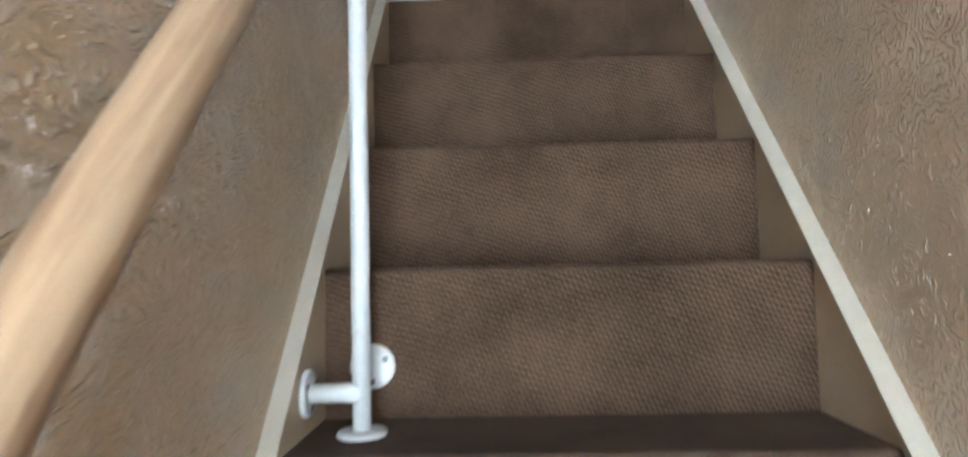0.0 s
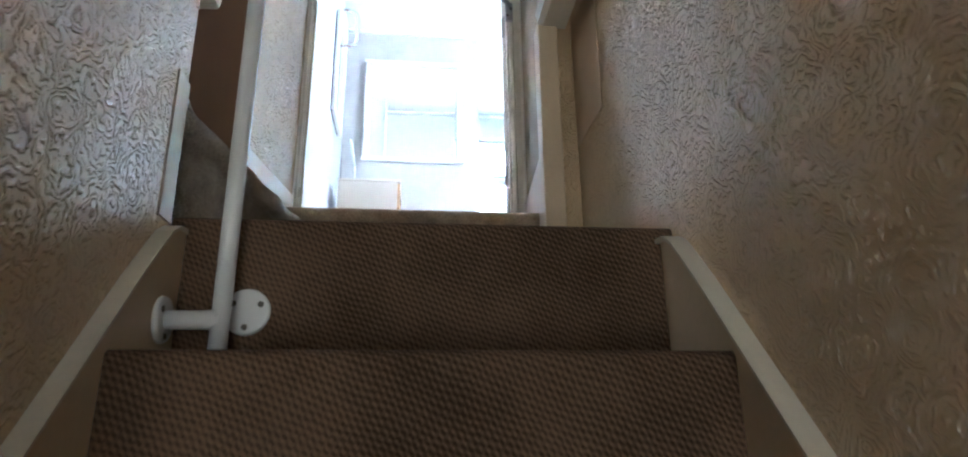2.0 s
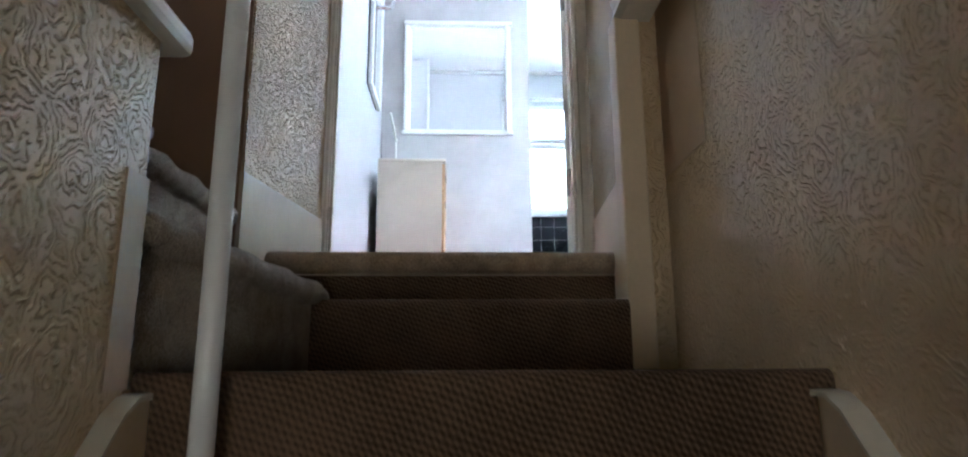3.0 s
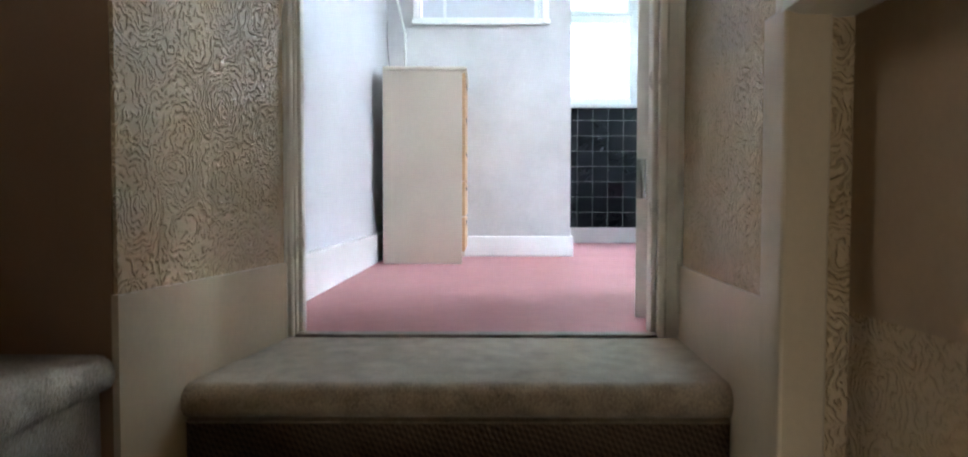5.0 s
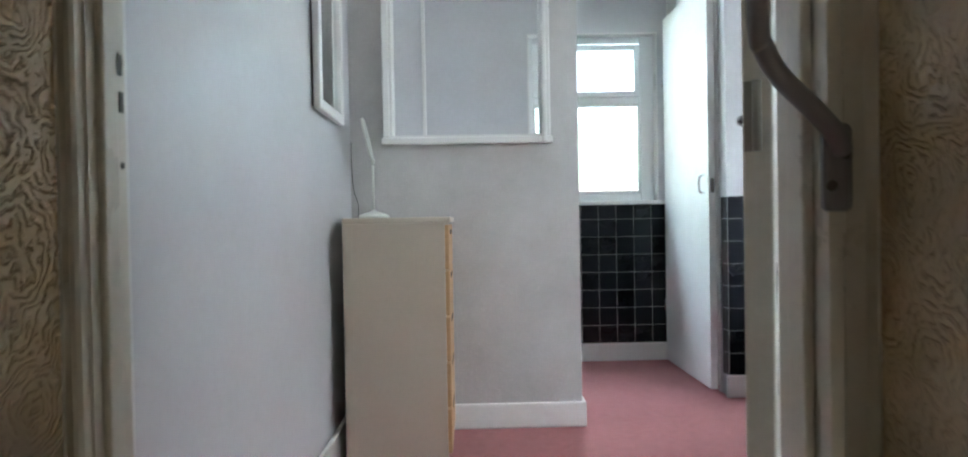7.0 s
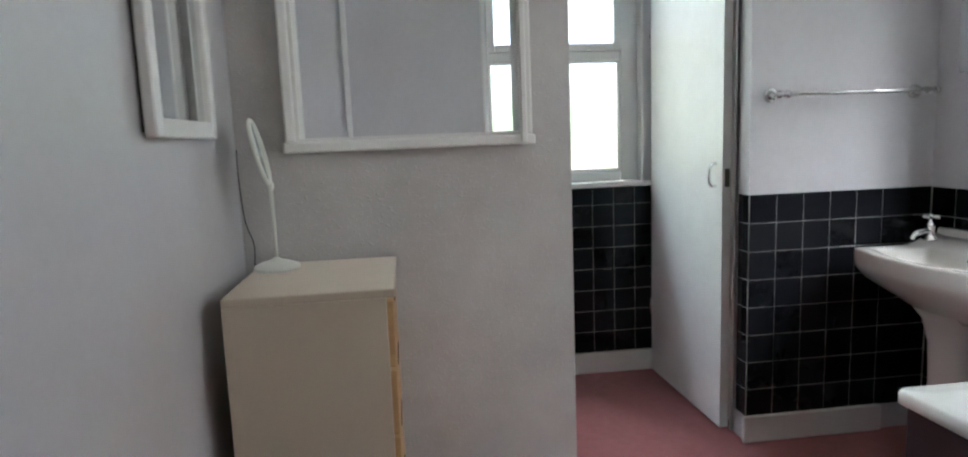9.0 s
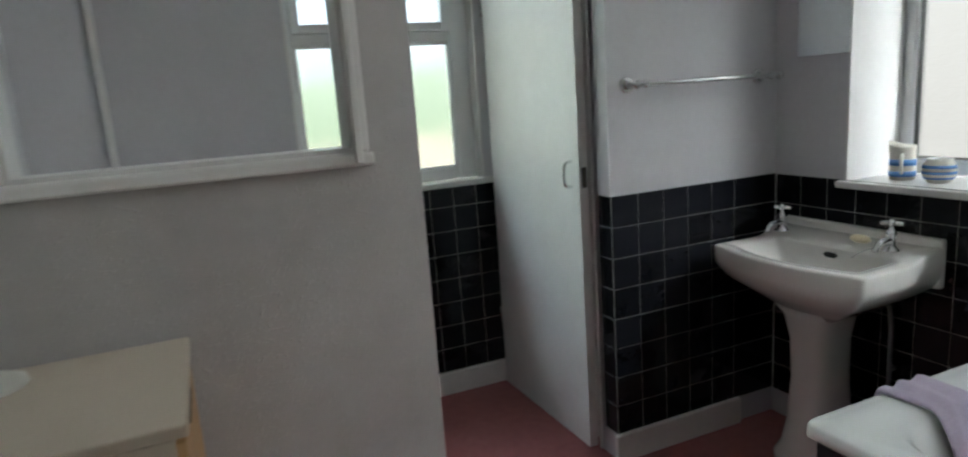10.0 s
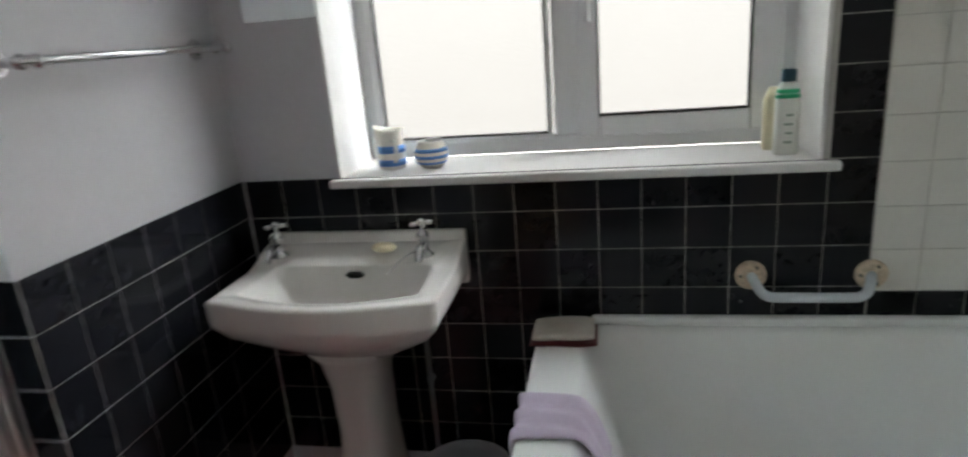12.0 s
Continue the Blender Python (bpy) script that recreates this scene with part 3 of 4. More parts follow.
def step_profile(y_back, y_nose, z_top, z_bot, over=0.0, r=0.014):
    """Side outline (y, z) of a carpeted step with a rounded nosing that may overhang its riser."""
    pts = [(y_back, z_top)]
    for a in range(0, 181 if over else 91, 15):
        pts.append((y_nose + r - r * math.sin(radians(a)), z_top - r + r * math.cos(radians(a))))
    if over:
        pts.append((y_nose + over, z_top - 2 * r - 0.004))
    return pts + [(y_nose + over, z_bot), (y_back, z_bot)]


stairs = tagged(new("staircase"), "steep enclosed stairs in worn brown cord carpet", "stairs", kind="structure")
for k in range(0, 11):
    zt, yn = LAND - k * RISE, Y1 - k * GO
    back = NOSE_A + 0.05 if k == 0 else yn + GO + 0.022
    bm = bmesh.new()
    prism(bm, step_profile(back, yn, zt, zt - RISE - 0.02), "x", (SXL if k == 0 else STL), (SXR if k == 0 else STR))
    part("step", bm, CARPET, stairs)
# steps up to the bathroom
bm = bmesh.new()
prism(bm, step_profile(NOSE_B + 0.05, NOSE_A, ZA, LAND - 0.02, 0.0, 0.02), "x", -0.79, -0.121)
part("step", bm, CARPET, stairs)
# lit tone painted on the tread, darker carpet for its shaded riser
bm = bmesh.new()
prism(bm, step_profile(-2.045, NOSE_B, 0.0, -0.058, 0.012, 0.026), "x", -0.93, -0.075)
part("tread", bm, LIT_TREAD_CARPET, stairs, "worn carpeted top tread, lightened to beige as lit from the bathroom")
part("riser", boxes((-0.93, -0.075, NOSE_B + 0.014, NOSE_B + 0.06, ZA - 0.02, -0.058)), CARPET, stairs)
# winder steps that climb to the side, in worn grey carpet
for i, (xn, zt) in enumerate(((-0.725, -0.1), (-0.925, 0.075), (-1.12, 0.26), (-1.32, 0.445), (-1.52, 0.63), (-1.72, 0.815), (-1.92, 1.0))):
    bm = bmesh.new()
    back = xn - 0.28
    prof = [(back, zt)]
    r = 0.024
    for a in range(0, 181, 20):
        prof.append((xn - r + r * math.sin(radians(a)), zt - r + r * math.cos(radians(a))))
    prof += [(xn - 0.022, zt - 2 * r - 0.004), (xn - 0.022, LAND - 0.02), (back, LAND - 0.02)]
    rows_ = []
    for j in range(15):
        f = j / 14
        y = -3.118 + f * 0.583
        row = []
        for x, z in prof:
            wave = 0.0018 * math.sin(9 * f * math.pi + z * 30) + 0.0012 * math.sin(31 * f + i)
            if i == 0:
                x += -0.1 * max(0.0, 1 - f / 0.85) + (0.0 if z < zt - 0.06 else 0.3 * wave)
                z += 0.025 * max(0.0, 1 - f / 0.85) if z > LAND else 0
            row.append((x + wave, y, z + (wave if z > LAND else 0)))
        rows_.append(row)
    rings(bm, rows_)
    part("winder_step", bm, GREY_CARPET, stairs, "worn grey-brown carpeted winder step")


def string_board(name, x0, x1, label):
    """A painted string beside the steps, rounded where it dies out at the landing."""
    bm = bmesh.new()
    slope = RISE / GO
    y_on = Y1 - 0.14
    z_on = LAND + 0.025 - 0.14 * slope
    top = [(Y1 + 0.012, LAND - 0.035), (Y1 - 0.005, LAND - 0.03), (Y1 - 0.03, LAND - 0.033), (Y1 - 0.06, LAND - 0.05), (Y1 - 0.09, LAND - 0.08), (y_on, z_on)]
    y_end = -5.6
    z_end = z_on - (y_on - y_end) * slope
    outline = top + [(y_end, z_end), (y_end, z_end - 0.55), (Y1 + 0.012, LAND - 0.62)]
    prism(bm, outline, "x", x0, x1)
    st = structure(name, bm, PLAIN_BEIGE, label, "stair string")
    bm = bmesh.new()
    cap = top + [(y_end, z_end)]
    prism(bm, cap + [(y, z + 0.006) for y, z in reversed(cap)], "x", x0 - (0.004 if x1 < -0.5 else 0.009), x1 + (0.003 if x1 < -0.5 else 0.004))
    part("string_edge", bm, TRIM, st, "cream painted top edge")
    return st


string_board("stair_string_west", SXL + 0.001, STL + 0.002, "beige painted stair string with a cream edge")
string_board("stair_string_east", STR - 0.002, SXR - 0.001, "beige painted stair string with a cream edge")

structure("wall_stair_west", boxes((-0.933, SXL, -7.2, -3.128, -3.1, 0.135)), PAPER, "beige painted embossed wallpaper on a low stair wall")
structure("wall_stair_cap", boxes((-0.953, SXL + 0.022, -7.2, -3.075, 0.135, 0.172), bevel=0.013), TRIM, "cream painted capping on the low stair wall", "capping")
structure("wall_stair_end", boxes((-0.934, SXL - 0.003, -3.128, -3.12, LAND, 0.135), bevel=0.002), PLAIN_BEIGE, "plain painted end of the low wall")
structure("plaster_edge_west", boxes((SXL, SXL + 0.003, -3.175, -3.124, LAND - 0.02, -0.045)), SHADED_BEIGE, "bare plastered edge of the low stair wall", "wall")
structure("wall_stair_east", boxes((SXR, 0.1, -7.2, -2.55, -3.1, 2.4)), PAPER, "beige painted embossed wallpaper beside the stairs")
bm = bmesh.new()
prism(bm, [(-0.1, -2.55), (0.1, -2.55), (0.1, -2.05), (-0.066, -2.05)], "z", -0.5, 2.4)
structure("wall_lobby_east", bm, PAPER, "beige embossed wallpaper beside the bathroom door")
bm = bmesh.new()
prism(bm, [(-0.106, -2.55), (-0.098, -2.55), (-0.066, -2.073), (-0.074, -2.073)], "z", -0.2, 0.145)
structure("lobby_skirting_east", bm, PLAIN_BEIGE, "plain beige painted skirting beside the door", "skirting")
bm = bmesh.new()
prism(bm, [(-0.925, -2.529), (-0.852, -2.05), (-1.06, -2.05), (-1.06, -2.42), (-0.93, -2.42), (-0.93, -2.529)], "z", -0.5, 2.4)
structure("wall_lobby_west", bm, PAPER, "beige embossed wallpaper beside the bathroom door")
bm = bmesh.new()
prism(bm, [(-0.921, -2.536), (-0.85, -2.073), (-0.857, -2.073), (-0.93, -2.536)], "z", -0.3, 0.15)
structure("lobby_skirting_west", bm, PLAIN_BEIGE, "plain grey-beige skirting beside the door, paint flaking", "skirting")
structure("wall_upper_north", boxes((-2.3, -0.931, -2.53, -2.421, -0.5, 2.4)), DARKENED_WALL, "brown wall beside the upper stairs, stairwell darkness put into its colour")
structure("wall_upper_south", boxes((-2.3, -0.933, -3.24, -3.128, -0.5, 2.4)), DARKENED_WALL, "brown wall beside the upper stairs, stairwell darkness put into its colour")
# unseen wall, with a gap left so the added landing glow gets through
structure("wall_upper_west", boxes((-2.4, -2.3, -3.24, -2.43, -0.5, 1.5), (-2.4, -2.3, -3.24, -3.05, 1.5, 2.4), (-2.4, -2.3, -2.6, -2.43, 1.5, 2.4)), DARKENED_WALL, "brown wall at the head of the upper stairs, stairwell darkness put into its colour")
structure("wall_hall_west", boxes((-1.06, -0.96, -7.2, -3.24, -3.1, 2.4)), PLAIN_BEIGE, "plain beige wall beyond the low stair wall")
structure("wall_hall_south", boxes((-0.96, SXR, -7.3, -7.2, -3.1, -2.4), (-0.96, SXR, -7.3, -7.2, -0.3, 2.4), (-0.96, -0.78, -7.3, -7.2, -2.4, -0.3), (-0.08, SXR, -7.3, -7.2, -2.4, -0.3)), PLAIN_BEIGE, "beige wall with a glazed front door opening")
structure("ceiling_stair", boxes((-2.4, 0.1, -7.3, -2.05, 2.4, 2.5)), CEILING, "plain white stairwell ceiling", "ceiling")
structure("floor_hall", boxes((-0.96, SXR, -7.3, -5.35, -3.1, LAND - 11 * RISE)), CARPET, "brown carpeted hall floor at the foot of the stairs", "carpet")
structure("backdrop_street", boxes((-1.6, 0.8, -7.9, -7.88, -3.0, 1.0)), glow("street_daylight", [(0.0, (1.0, 0.81, 0.58)), (1.0, (1.0, 0.83, 0.62))], -3, 1, GLOW_HALL), "bright daylight outside the front door", "backdrop")

# added glow, out of view, that lifts the dark wall by the winders
structure("backdrop_landing_fill", boxes((-3.0, -2.98, -3.8, -1.9, 0.8, 3.2)), glow("landing_fill_glow", [(0.0, (1.0, 0.85, 0.7)), (1.0, (1.0, 0.88, 0.75))], 0, 3, GLOW_HALL * 0.9), "unseen glowing sheet added to lighten the upper stairs", "backdrop")
# shade beside the post is carried by this patch's darker beige
structure("plaster_strip_east", boxes((SXR - 0.003, SXR - 0.001, -2.79, -2.557, 0.135, 2.4)), SHADED_BEIGE, "bare beige patch of wall beside the post, darkened for shade", "wall")
structure("plaster_return_east", boxes((-0.07, SXR - 0.002, -2.555, -2.551, LAND, 2.4)), PAPER, "embossed paper on the wall behind the post", "wall")

newel = thing("newel_post", "cream painted square post beside the landing, toned down to beige for shade", "post", at=(-0.095, -2.61, LAND))
# beige rather than cream: the post's shade is put into its colour
sub("shaft", boxes((-0.121, -0.066, -2.61, -2.551, LAND, 0.49), bevel=0.004), PLAIN_BEIGE, newel)
sub("shaft_top", boxes((-0.108, -0.066, -2.605, -2.551, 0.49, 1.4), bevel=0.004), PLAIN_BEIGE, newel)
bm = bmesh.new()
prism(bm, [(-0.122, 0.485), (-0.105, 0.48), (-0.04, 0.48), (-0.04, 0.545), (-0.105, 0.545), (-0.12, 0.537), (-0.126, 0.52), (-0.118, 0.505)], "y", -2.98, -2.6)
sub("rail", bm, TRIM, newel, "moulded cream painted rail")

# ---- rails on the stairs ----
wood = thing("handrail", "thick round varnished pine handrail with knots", "handrail", at=(-0.765, -4.6, -1.15))
a, b = Vector((-0.765, -5.35, -2.05)), Vector((-0.765, -3.98, -0.43))
bm = bmesh.new()
tube(bm, [a, a.lerp(b, 0.02), a.lerp(b, 0.25), a.lerp(b, 0.5), a.lerp(b, 0.75), a.lerp(b, 0.98), b], [0.016, 0.026, 0.027, 0.027, 0.027, 0.026, 0.016], 20)
sub("rail", bm, PINE, wood)
for f in (0.06, 0.45):
    p = a.lerp(b, f)
    bm = bmesh.new()
    tube(bm, arc([(SXL, p.y, p.z - 0.06), (-0.79, p.y, p.z - 0.06), (-0.768, p.y, p.z - 0.045), (-0.765, p.y, p.z - 0.02)]), 0.007, 8)
    disc(bm, (SXL, p.y, p.z - 0.06), (1, 0, 0), 0.024, 0.005)
    sub("bracket", bm, SCREW, wood)


def pole(base, top, label, k):
    """A white enamelled pole with a tee of wall flanges near its foot."""
    x, y, z = base
    ob = thing("grab_pole", label, "grab rail", group="white grab poles on the stairs", at=base)
    bm = bmesh.new()
    tube(bm, [(x, y, z + 0.004), (x, y, z + 0.3), (x, y, top - 0.01), (x, y, top)], [0.0135, 0.0135, 0.0135, 0.009], 16)
    sub("pole", bm, ENAMEL, ob)
    bm = bmesh.new()
    disc(bm, (x, y, z), (0, 0, 1), 0.036, 0.007)
    if k:
        sub("foot_flange", bm, ENAMEL, ob)
    else:
        bm.free()
    h = 0.06
    bm = bmesh.new()
    tube(bm, [(x, y, z + h), (x - 0.025, y, z + h), (STL - 0.002, y, z + h)], [0.016, 0.0135, 0.0135], 12)
    sub("side_arm", bm, ENAMEL, ob)
    fl = []
    bm = bmesh.new()
    disc(bm, (STL + 0.002, y, z + h), (1, 0, 0), 0.034, 0.008)
    fl.append((sub("flange", bm, ENAMEL, ob), (STL + 0.0105, y, z + h), (1, 0, 0)))
    yr = Y1 - k * GO + 0.001
    bm = bmesh.new()
    off = -0.004 if k else 0.022
    disc(bm, (x + off, yr, z + h + 0.022), (0, -1, 0), 0.036, 0.006)
    fl.append((sub("flange", bm, ENAMEL, ob), (x + off, yr - 0.0065, z + h + 0.022), (0, -1, 0)))
    for i in range(3):
        an = 2 * math.pi * i / 3 + 0.5
        for _, c, ax in fl:
            d = Vector((0, math.cos(an), math.sin(an))) if ax[0] else Vector((math.cos(an), 0, math.sin(an)))
            bm = bmesh.new()
            disc(bm, Vector(c) + d * 0.024, ax, 0.005, 0.0015, 10)
            sub("screw_hole", bm, SCREW, ob)
    return ob


pole((-0.727, -3.165, LAND - RISE), 0.75, "white enamelled upright grab pole fixed to the top step", 0)
low = pole((-0.729, Y1 - 4 * GO - 0.1, LAND - 5 * RISE), -0.6, "white enamelled upright grab pole on a round foot", 4)
bm = bmesh.new()
box(bm, -0.78, -0.722, -4.075, -4.04, -0.612, -0.596, bevel=0.004)
box(bm, -0.782, -0.772, -4.08, -4.035, -0.61, -0.53, bevel=0.003)
sub("saddle", bm, CHROME, low, "grey metal bracket under the handrail")

# ---- closet door and jamb ----
closet = thing("door_2", "white flush closet door standing ajar", "door", at=(0.72, 1.19, 0.0))
closet["kind"] = "structure"
bm = bmesh.new()
prism(bm, [(0.705, 1.195), (0.74, 1.195), (0.748, 0.495), (0.713, 0.495)], "z", 0.008, 2.05)
leaf = sub("leaf", bm, WHITE, closet)
bm = bmesh.new()
tube(bm, arc([(0.714, 0.545, 1.075), (0.69, 0.545, 1.068), (0.683, 0.545, 1.03), (0.69, 0.545, 0.992), (0.714, 0.545, 0.985)]), 0.006, 8)
sub("pull_handle", bm, CHROME, closet, "small chrome D handle")
sub("latch_plate", boxes((0.722, 0.741, 0.4925, 0.496, 0.985, 1.055)), SCREW, closet, "dull metal latch plate")
for z in (0.3, 1.65):
    bm = bmesh.new()
    tube(bm, [(0.703, 1.198, z), (0.703, 1.198, z + 0.075)], 0.006, 8)
    sub("hinge", bm, CHROME, closet)
structure("closet_post", boxes((0.735, 0.79, 1.2, YW - 0.001, 0, CEIL), bevel=0.003), WHITE, "white painted hinge post of the closet", "trim")
structure("closet_jamb", boxes((0.757, 0.79, 0.455, 0.475, 0, CEIL), (0.75, 0.79, 0.475, 0.489, 0, CEIL), bevel=0.002), WHITE, "white painted door jamb beside the tiles", "trim")

# ---- bathroom things ----
# chest of drawers
chest = thing("chest_of_drawers", "tall narrow cream painted chest with bare-wood drawer edges", "chest of drawers", at=(-0.727, -0.22, 0))
cx0, cx1, cy0, cy1, ch = -0.913, -0.556, -0.443, -0.022, 0.882
sub("side_panel", boxes((cx0, cx1 - 0.002, cy0, cy0 + 0.018, 0, ch - 0.02), bevel=0.002), CREAM_WOOD, chest)
sub("side_panel", boxes((cx0, cx1 - 0.002, cy1 - 0.018, cy1, 0, ch - 0.02), bevel=0.002), CREAM_WOOD, chest)
sub("back_panel", boxes((cx0, cx0 + 0.012, cy0 + 0.018, cy1 - 0.018, 0.02, ch - 0.02)), CREAM_WOOD, chest)
sub("top", boxes((cx0, cx1 + 0.018, cy0, cy1, ch - 0.02, ch), bevel=0.004), CREAM_WOOD, chest)
sub("plinth", boxes((cx1 - 0.03, cx1 - 0.015, cy0 + 0.018, cy1 - 0.018, 0, 0.05)), CREAM_WOOD, chest)
for i in range(5):
    z0 = 0.055 + i * 0.161
    d = sub("drawer", boxes((cx1 - 0.004, cx1 + 0.012, cy0 + 0.004, cy1 - 0.004, z0, z0 + 0.154), bevel=0.003), RAW_PINE, chest, "drawer with a bare pine edge")
    sub("finger_groove", boxes((cx1 + 0.011, cx1 + 0.0135, cy0 + 0.14, cy1 - 0.14, z0 + 0.12, z0 + 0.135), bevel=0.001), DARK, d)

# vanity mirror on the chest
vm = thing("vanity_mirror", "small white round tilting mirror on a slim stand", "mirror", at=(-0.85, -0.12, ch))
vx, vy = -0.85, -0.12
bm = bmesh.new()
lathe(bm, [(0.055, 0), (0.06, 0.004), (0.058, 0.012), (0.04, 0.02), (0.012, 0.028), (0.006, 0.034)], vx, vy, ch, 32)
sub("base", bm, BOTTLE, vm)
bm = bmesh.new()
tube(bm, [(vx, vy, ch + 0.03), (vx, vy, ch + 0.215)], 0.005, 12)
lathe(bm, [(0.005, 0), (0.0085, 0.006), (0.0085, 0.018), (0.005, 0.024)], vx, vy, ch + 0.21, 12)
sub("stem", bm, BOTTLE, vm)
turn = Matrix.Translation((vx - 0.02, vy - 0.005, ch + 0.31)) @ Matrix.Rotation(radians(-12), 4, "Y") @ Matrix.Rotation(radians(4), 4, "Z")
bm = bmesh.new()
n = 40
rings(bm, [[(0.006 * math.cos(q), (0.076 + 0.006 * math.sin(q)) * math.cos(2 * math.pi * i / n), (0.083 + 0.006 * math.sin(q)) * math.sin(2 * math.pi * i / n)) for i in range(n)] for q in [2 * math.pi * k / 8 for k in range(8)]], closed=True)
bmesh.ops.transform(bm, matrix=turn, verts=bm.verts)
rim = sub("rim", bm, BOTTLE, vm)
bm = bmesh.new()
rings(bm, [[(s * 0.003, 0.075 * math.cos(2 * math.pi * i / n), 0.082 * math.sin(2 * math.pi * i / n)) for i in range(n)] for s in (-1, 1)])
bmesh.ops.transform(bm, matrix=turn, verts=bm.verts)
sub("glass", bm, MIRROR, rim, "mirror glass")

# thin tube in the corner behind the chest, standing for peeling wallpaper
wire = thing("corner_peel_line", "thin dark line down the wall corner behind the chest, standing for peeling wallpaper", "wire", at=(XL + 0.006, -0.012, 0.1))
bm = bmesh.new()
tube(bm, arc([(XL + 0.004, -0.006, 1.2), (XL + 0.005, -0.012, 1.12), (XL + 0.012, -0.008, 1.0), (XL + 0.03, -0.006, 0.93), (XL + 0.026, -0.008, 0.8), (XL + 0.024, -0.008, 0.12)]), 0.0018, 6)
sub("strand", bm, DARK, wire)

# wall mirror above the chest
wm = thing("wall_mirror", "tall wall mirror in a chunky white wooden frame", "mirror", at=(XL, -0.465, 1.23))
my0, my1, mz0, mz1 = -0.648, -0.268, 1.228, 1.93
for b in ((XL + 0.006, XL + 0.03, my0, my0 + 0.038, mz0, mz1), (XL + 0.006, XL + 0.03, my1 - 0.038, my1, mz0, mz1)):
    sub("stile", boxes(b, bevel=0.005), WHITE, wm)
for b in ((XL + 0.006, XL + 0.03, my0 + 0.038, my1 - 0.038, mz0, mz0 + 0.036), (XL + 0.006, XL + 0.03, my0 + 0.038, my1 - 0.038, mz1 - 0.036, mz1)):
    sub("rail", boxes(b, bevel=0.005), WHITE, wm)
sub("glass", boxes((XL + 0.008, XL + 0.014, my0 + 0.03, my1 - 0.03, mz0 + 0.03, mz1 - 0.03)), MIRROR, wm, "aged mirror glass")
sub("backing", boxes((XL, XL + 0.007, my0 + 0.01, my1 - 0.01, mz0 + 0.01, mz1 - 0.01)), DARK, wm)

# glass shelf bracket high on the wall
sh = thing("wall_lamp", "chrome and glass strip lamp high on the wall", "lamp", at=(XL, -0.32, 1.86))
bm = bmesh.new()
tube(bm, arc([(XL, -0.36, 1.86), (XL + 0.06, -0.35, 1.86), (XL + 0.095, -0.34, 1.89), (XL + 0.1, -0.34, 2.0), (XL + 0.095, -0.34, 2.1), (XL + 0.05, -0.35, 2.13), (XL, -0.36, 2.13)]), 0.014, 12)
sub("arm", bm, CHROME, sh)

# towel rail
tr = thing("towel_rail", "chrome towel rail on two round wall flanges", "towel rail", at=(1.11, YE, 1.32))
bm = bmesh.new()
tube(bm, [(0.815, YE - 0.06, 1.32), (0.825, YE - 0.06, 1.32), (1.43, YE - 0.06, 1.322), (1.46, YE - 0.06, 1.322)], [0.006, 0.009, 0.009, 0.006], 14)
sub("bar", bm, CHROME, tr)
for x in (0.832, 1.405):
    bm = bmesh.new()
    disc(bm, (x, YE, 1.32), (0, -1, 0), 0.026, 0.009)
    tube(bm, [(x, YE - 0.008, 1.32), (x, YE - 0.02, 1.32), (x, YE - 0.045, 1.32), (x, YE - 0.06, 1.32)], [0.017, 0.009, 0.009, 0.014], 14)
    sub("flange", bm, CHROME, tr)
for x in (0.855, 1.438):
    bm = bmesh.new()
    lathe(bm, [(0.008, 0), (0.014, 0.004), (0.014, 0.014), (0.008, 0.018)], 0, 0, 0, 14)
    bmesh.ops.transform(bm, matrix=Matrix.Translation((x, YE - 0.06, 1.32)) @ Matrix.Rotation(radians(90), 4, "Y"), verts=bm.verts)
    sub("collar", bm, CHROME, tr)

# frameless mirror beside the window
fm = thing("frameless_mirror", "frameless flat mirror fixed to the wall beside the window", "mirror", at=(XR, 0.18, 1.38))
sub("glass", boxes((XR - 0.008, XR, 0.085, 0.284, 1.375, 1.95), bevel=0.001), MIRROR, fm)

# wash basin
basin = thing("wash_basin", "white ceramic pedestal wash basin with chrome taps", "basin", at=(1.3, 0.03, 0))
bcx, bcy = 1.29, 0.03


def basin_radius(th, outline):
    """How far an outline lies from the bowl's centre in a direction."""
    d = Vector((math.cos(th), math.sin(th)))
    best = 1.0
    for p, q in zip(outline, outline[1:] + outline[:1]):
        e = Vector(q) - Vector(p)
        den = d.x * e.y - d.y * e.x
        if abs(den) < 1e-9:
            continue
        t = (p[0] * e.y - p[1] * e.x) / den
        s = (p[0] * d.y - p[1] * d.x) / den
        if t > 0 and -1e-6 <= s <= 1 + 1e-6:
            best = min(best, t)
    return best


outer = [(0.205, 0.282)] + [(-0.15 - 0.055 * math.cos(u * math.pi / 2), 0.282 * u) for u in [1 - 0.1 * i for i in range(21)]] + [(0.205, -0.282)]
inner = [(0.085, 0.2), (0.07, 0.215)] + [(-0.105 - 0.052 * math.cos(u * math.pi / 2), 0.225 * math.copysign(abs(u) ** 0.9, u)) for u in (1, 0.85, 0.6, 0.3, 0, -0.3, -0.6, -0.85, -1)] + [(0.07, -0.215), (0.085, -0.2)]
ths = [2 * math.pi * (i + 0.5) / 160 for i in range(160)]


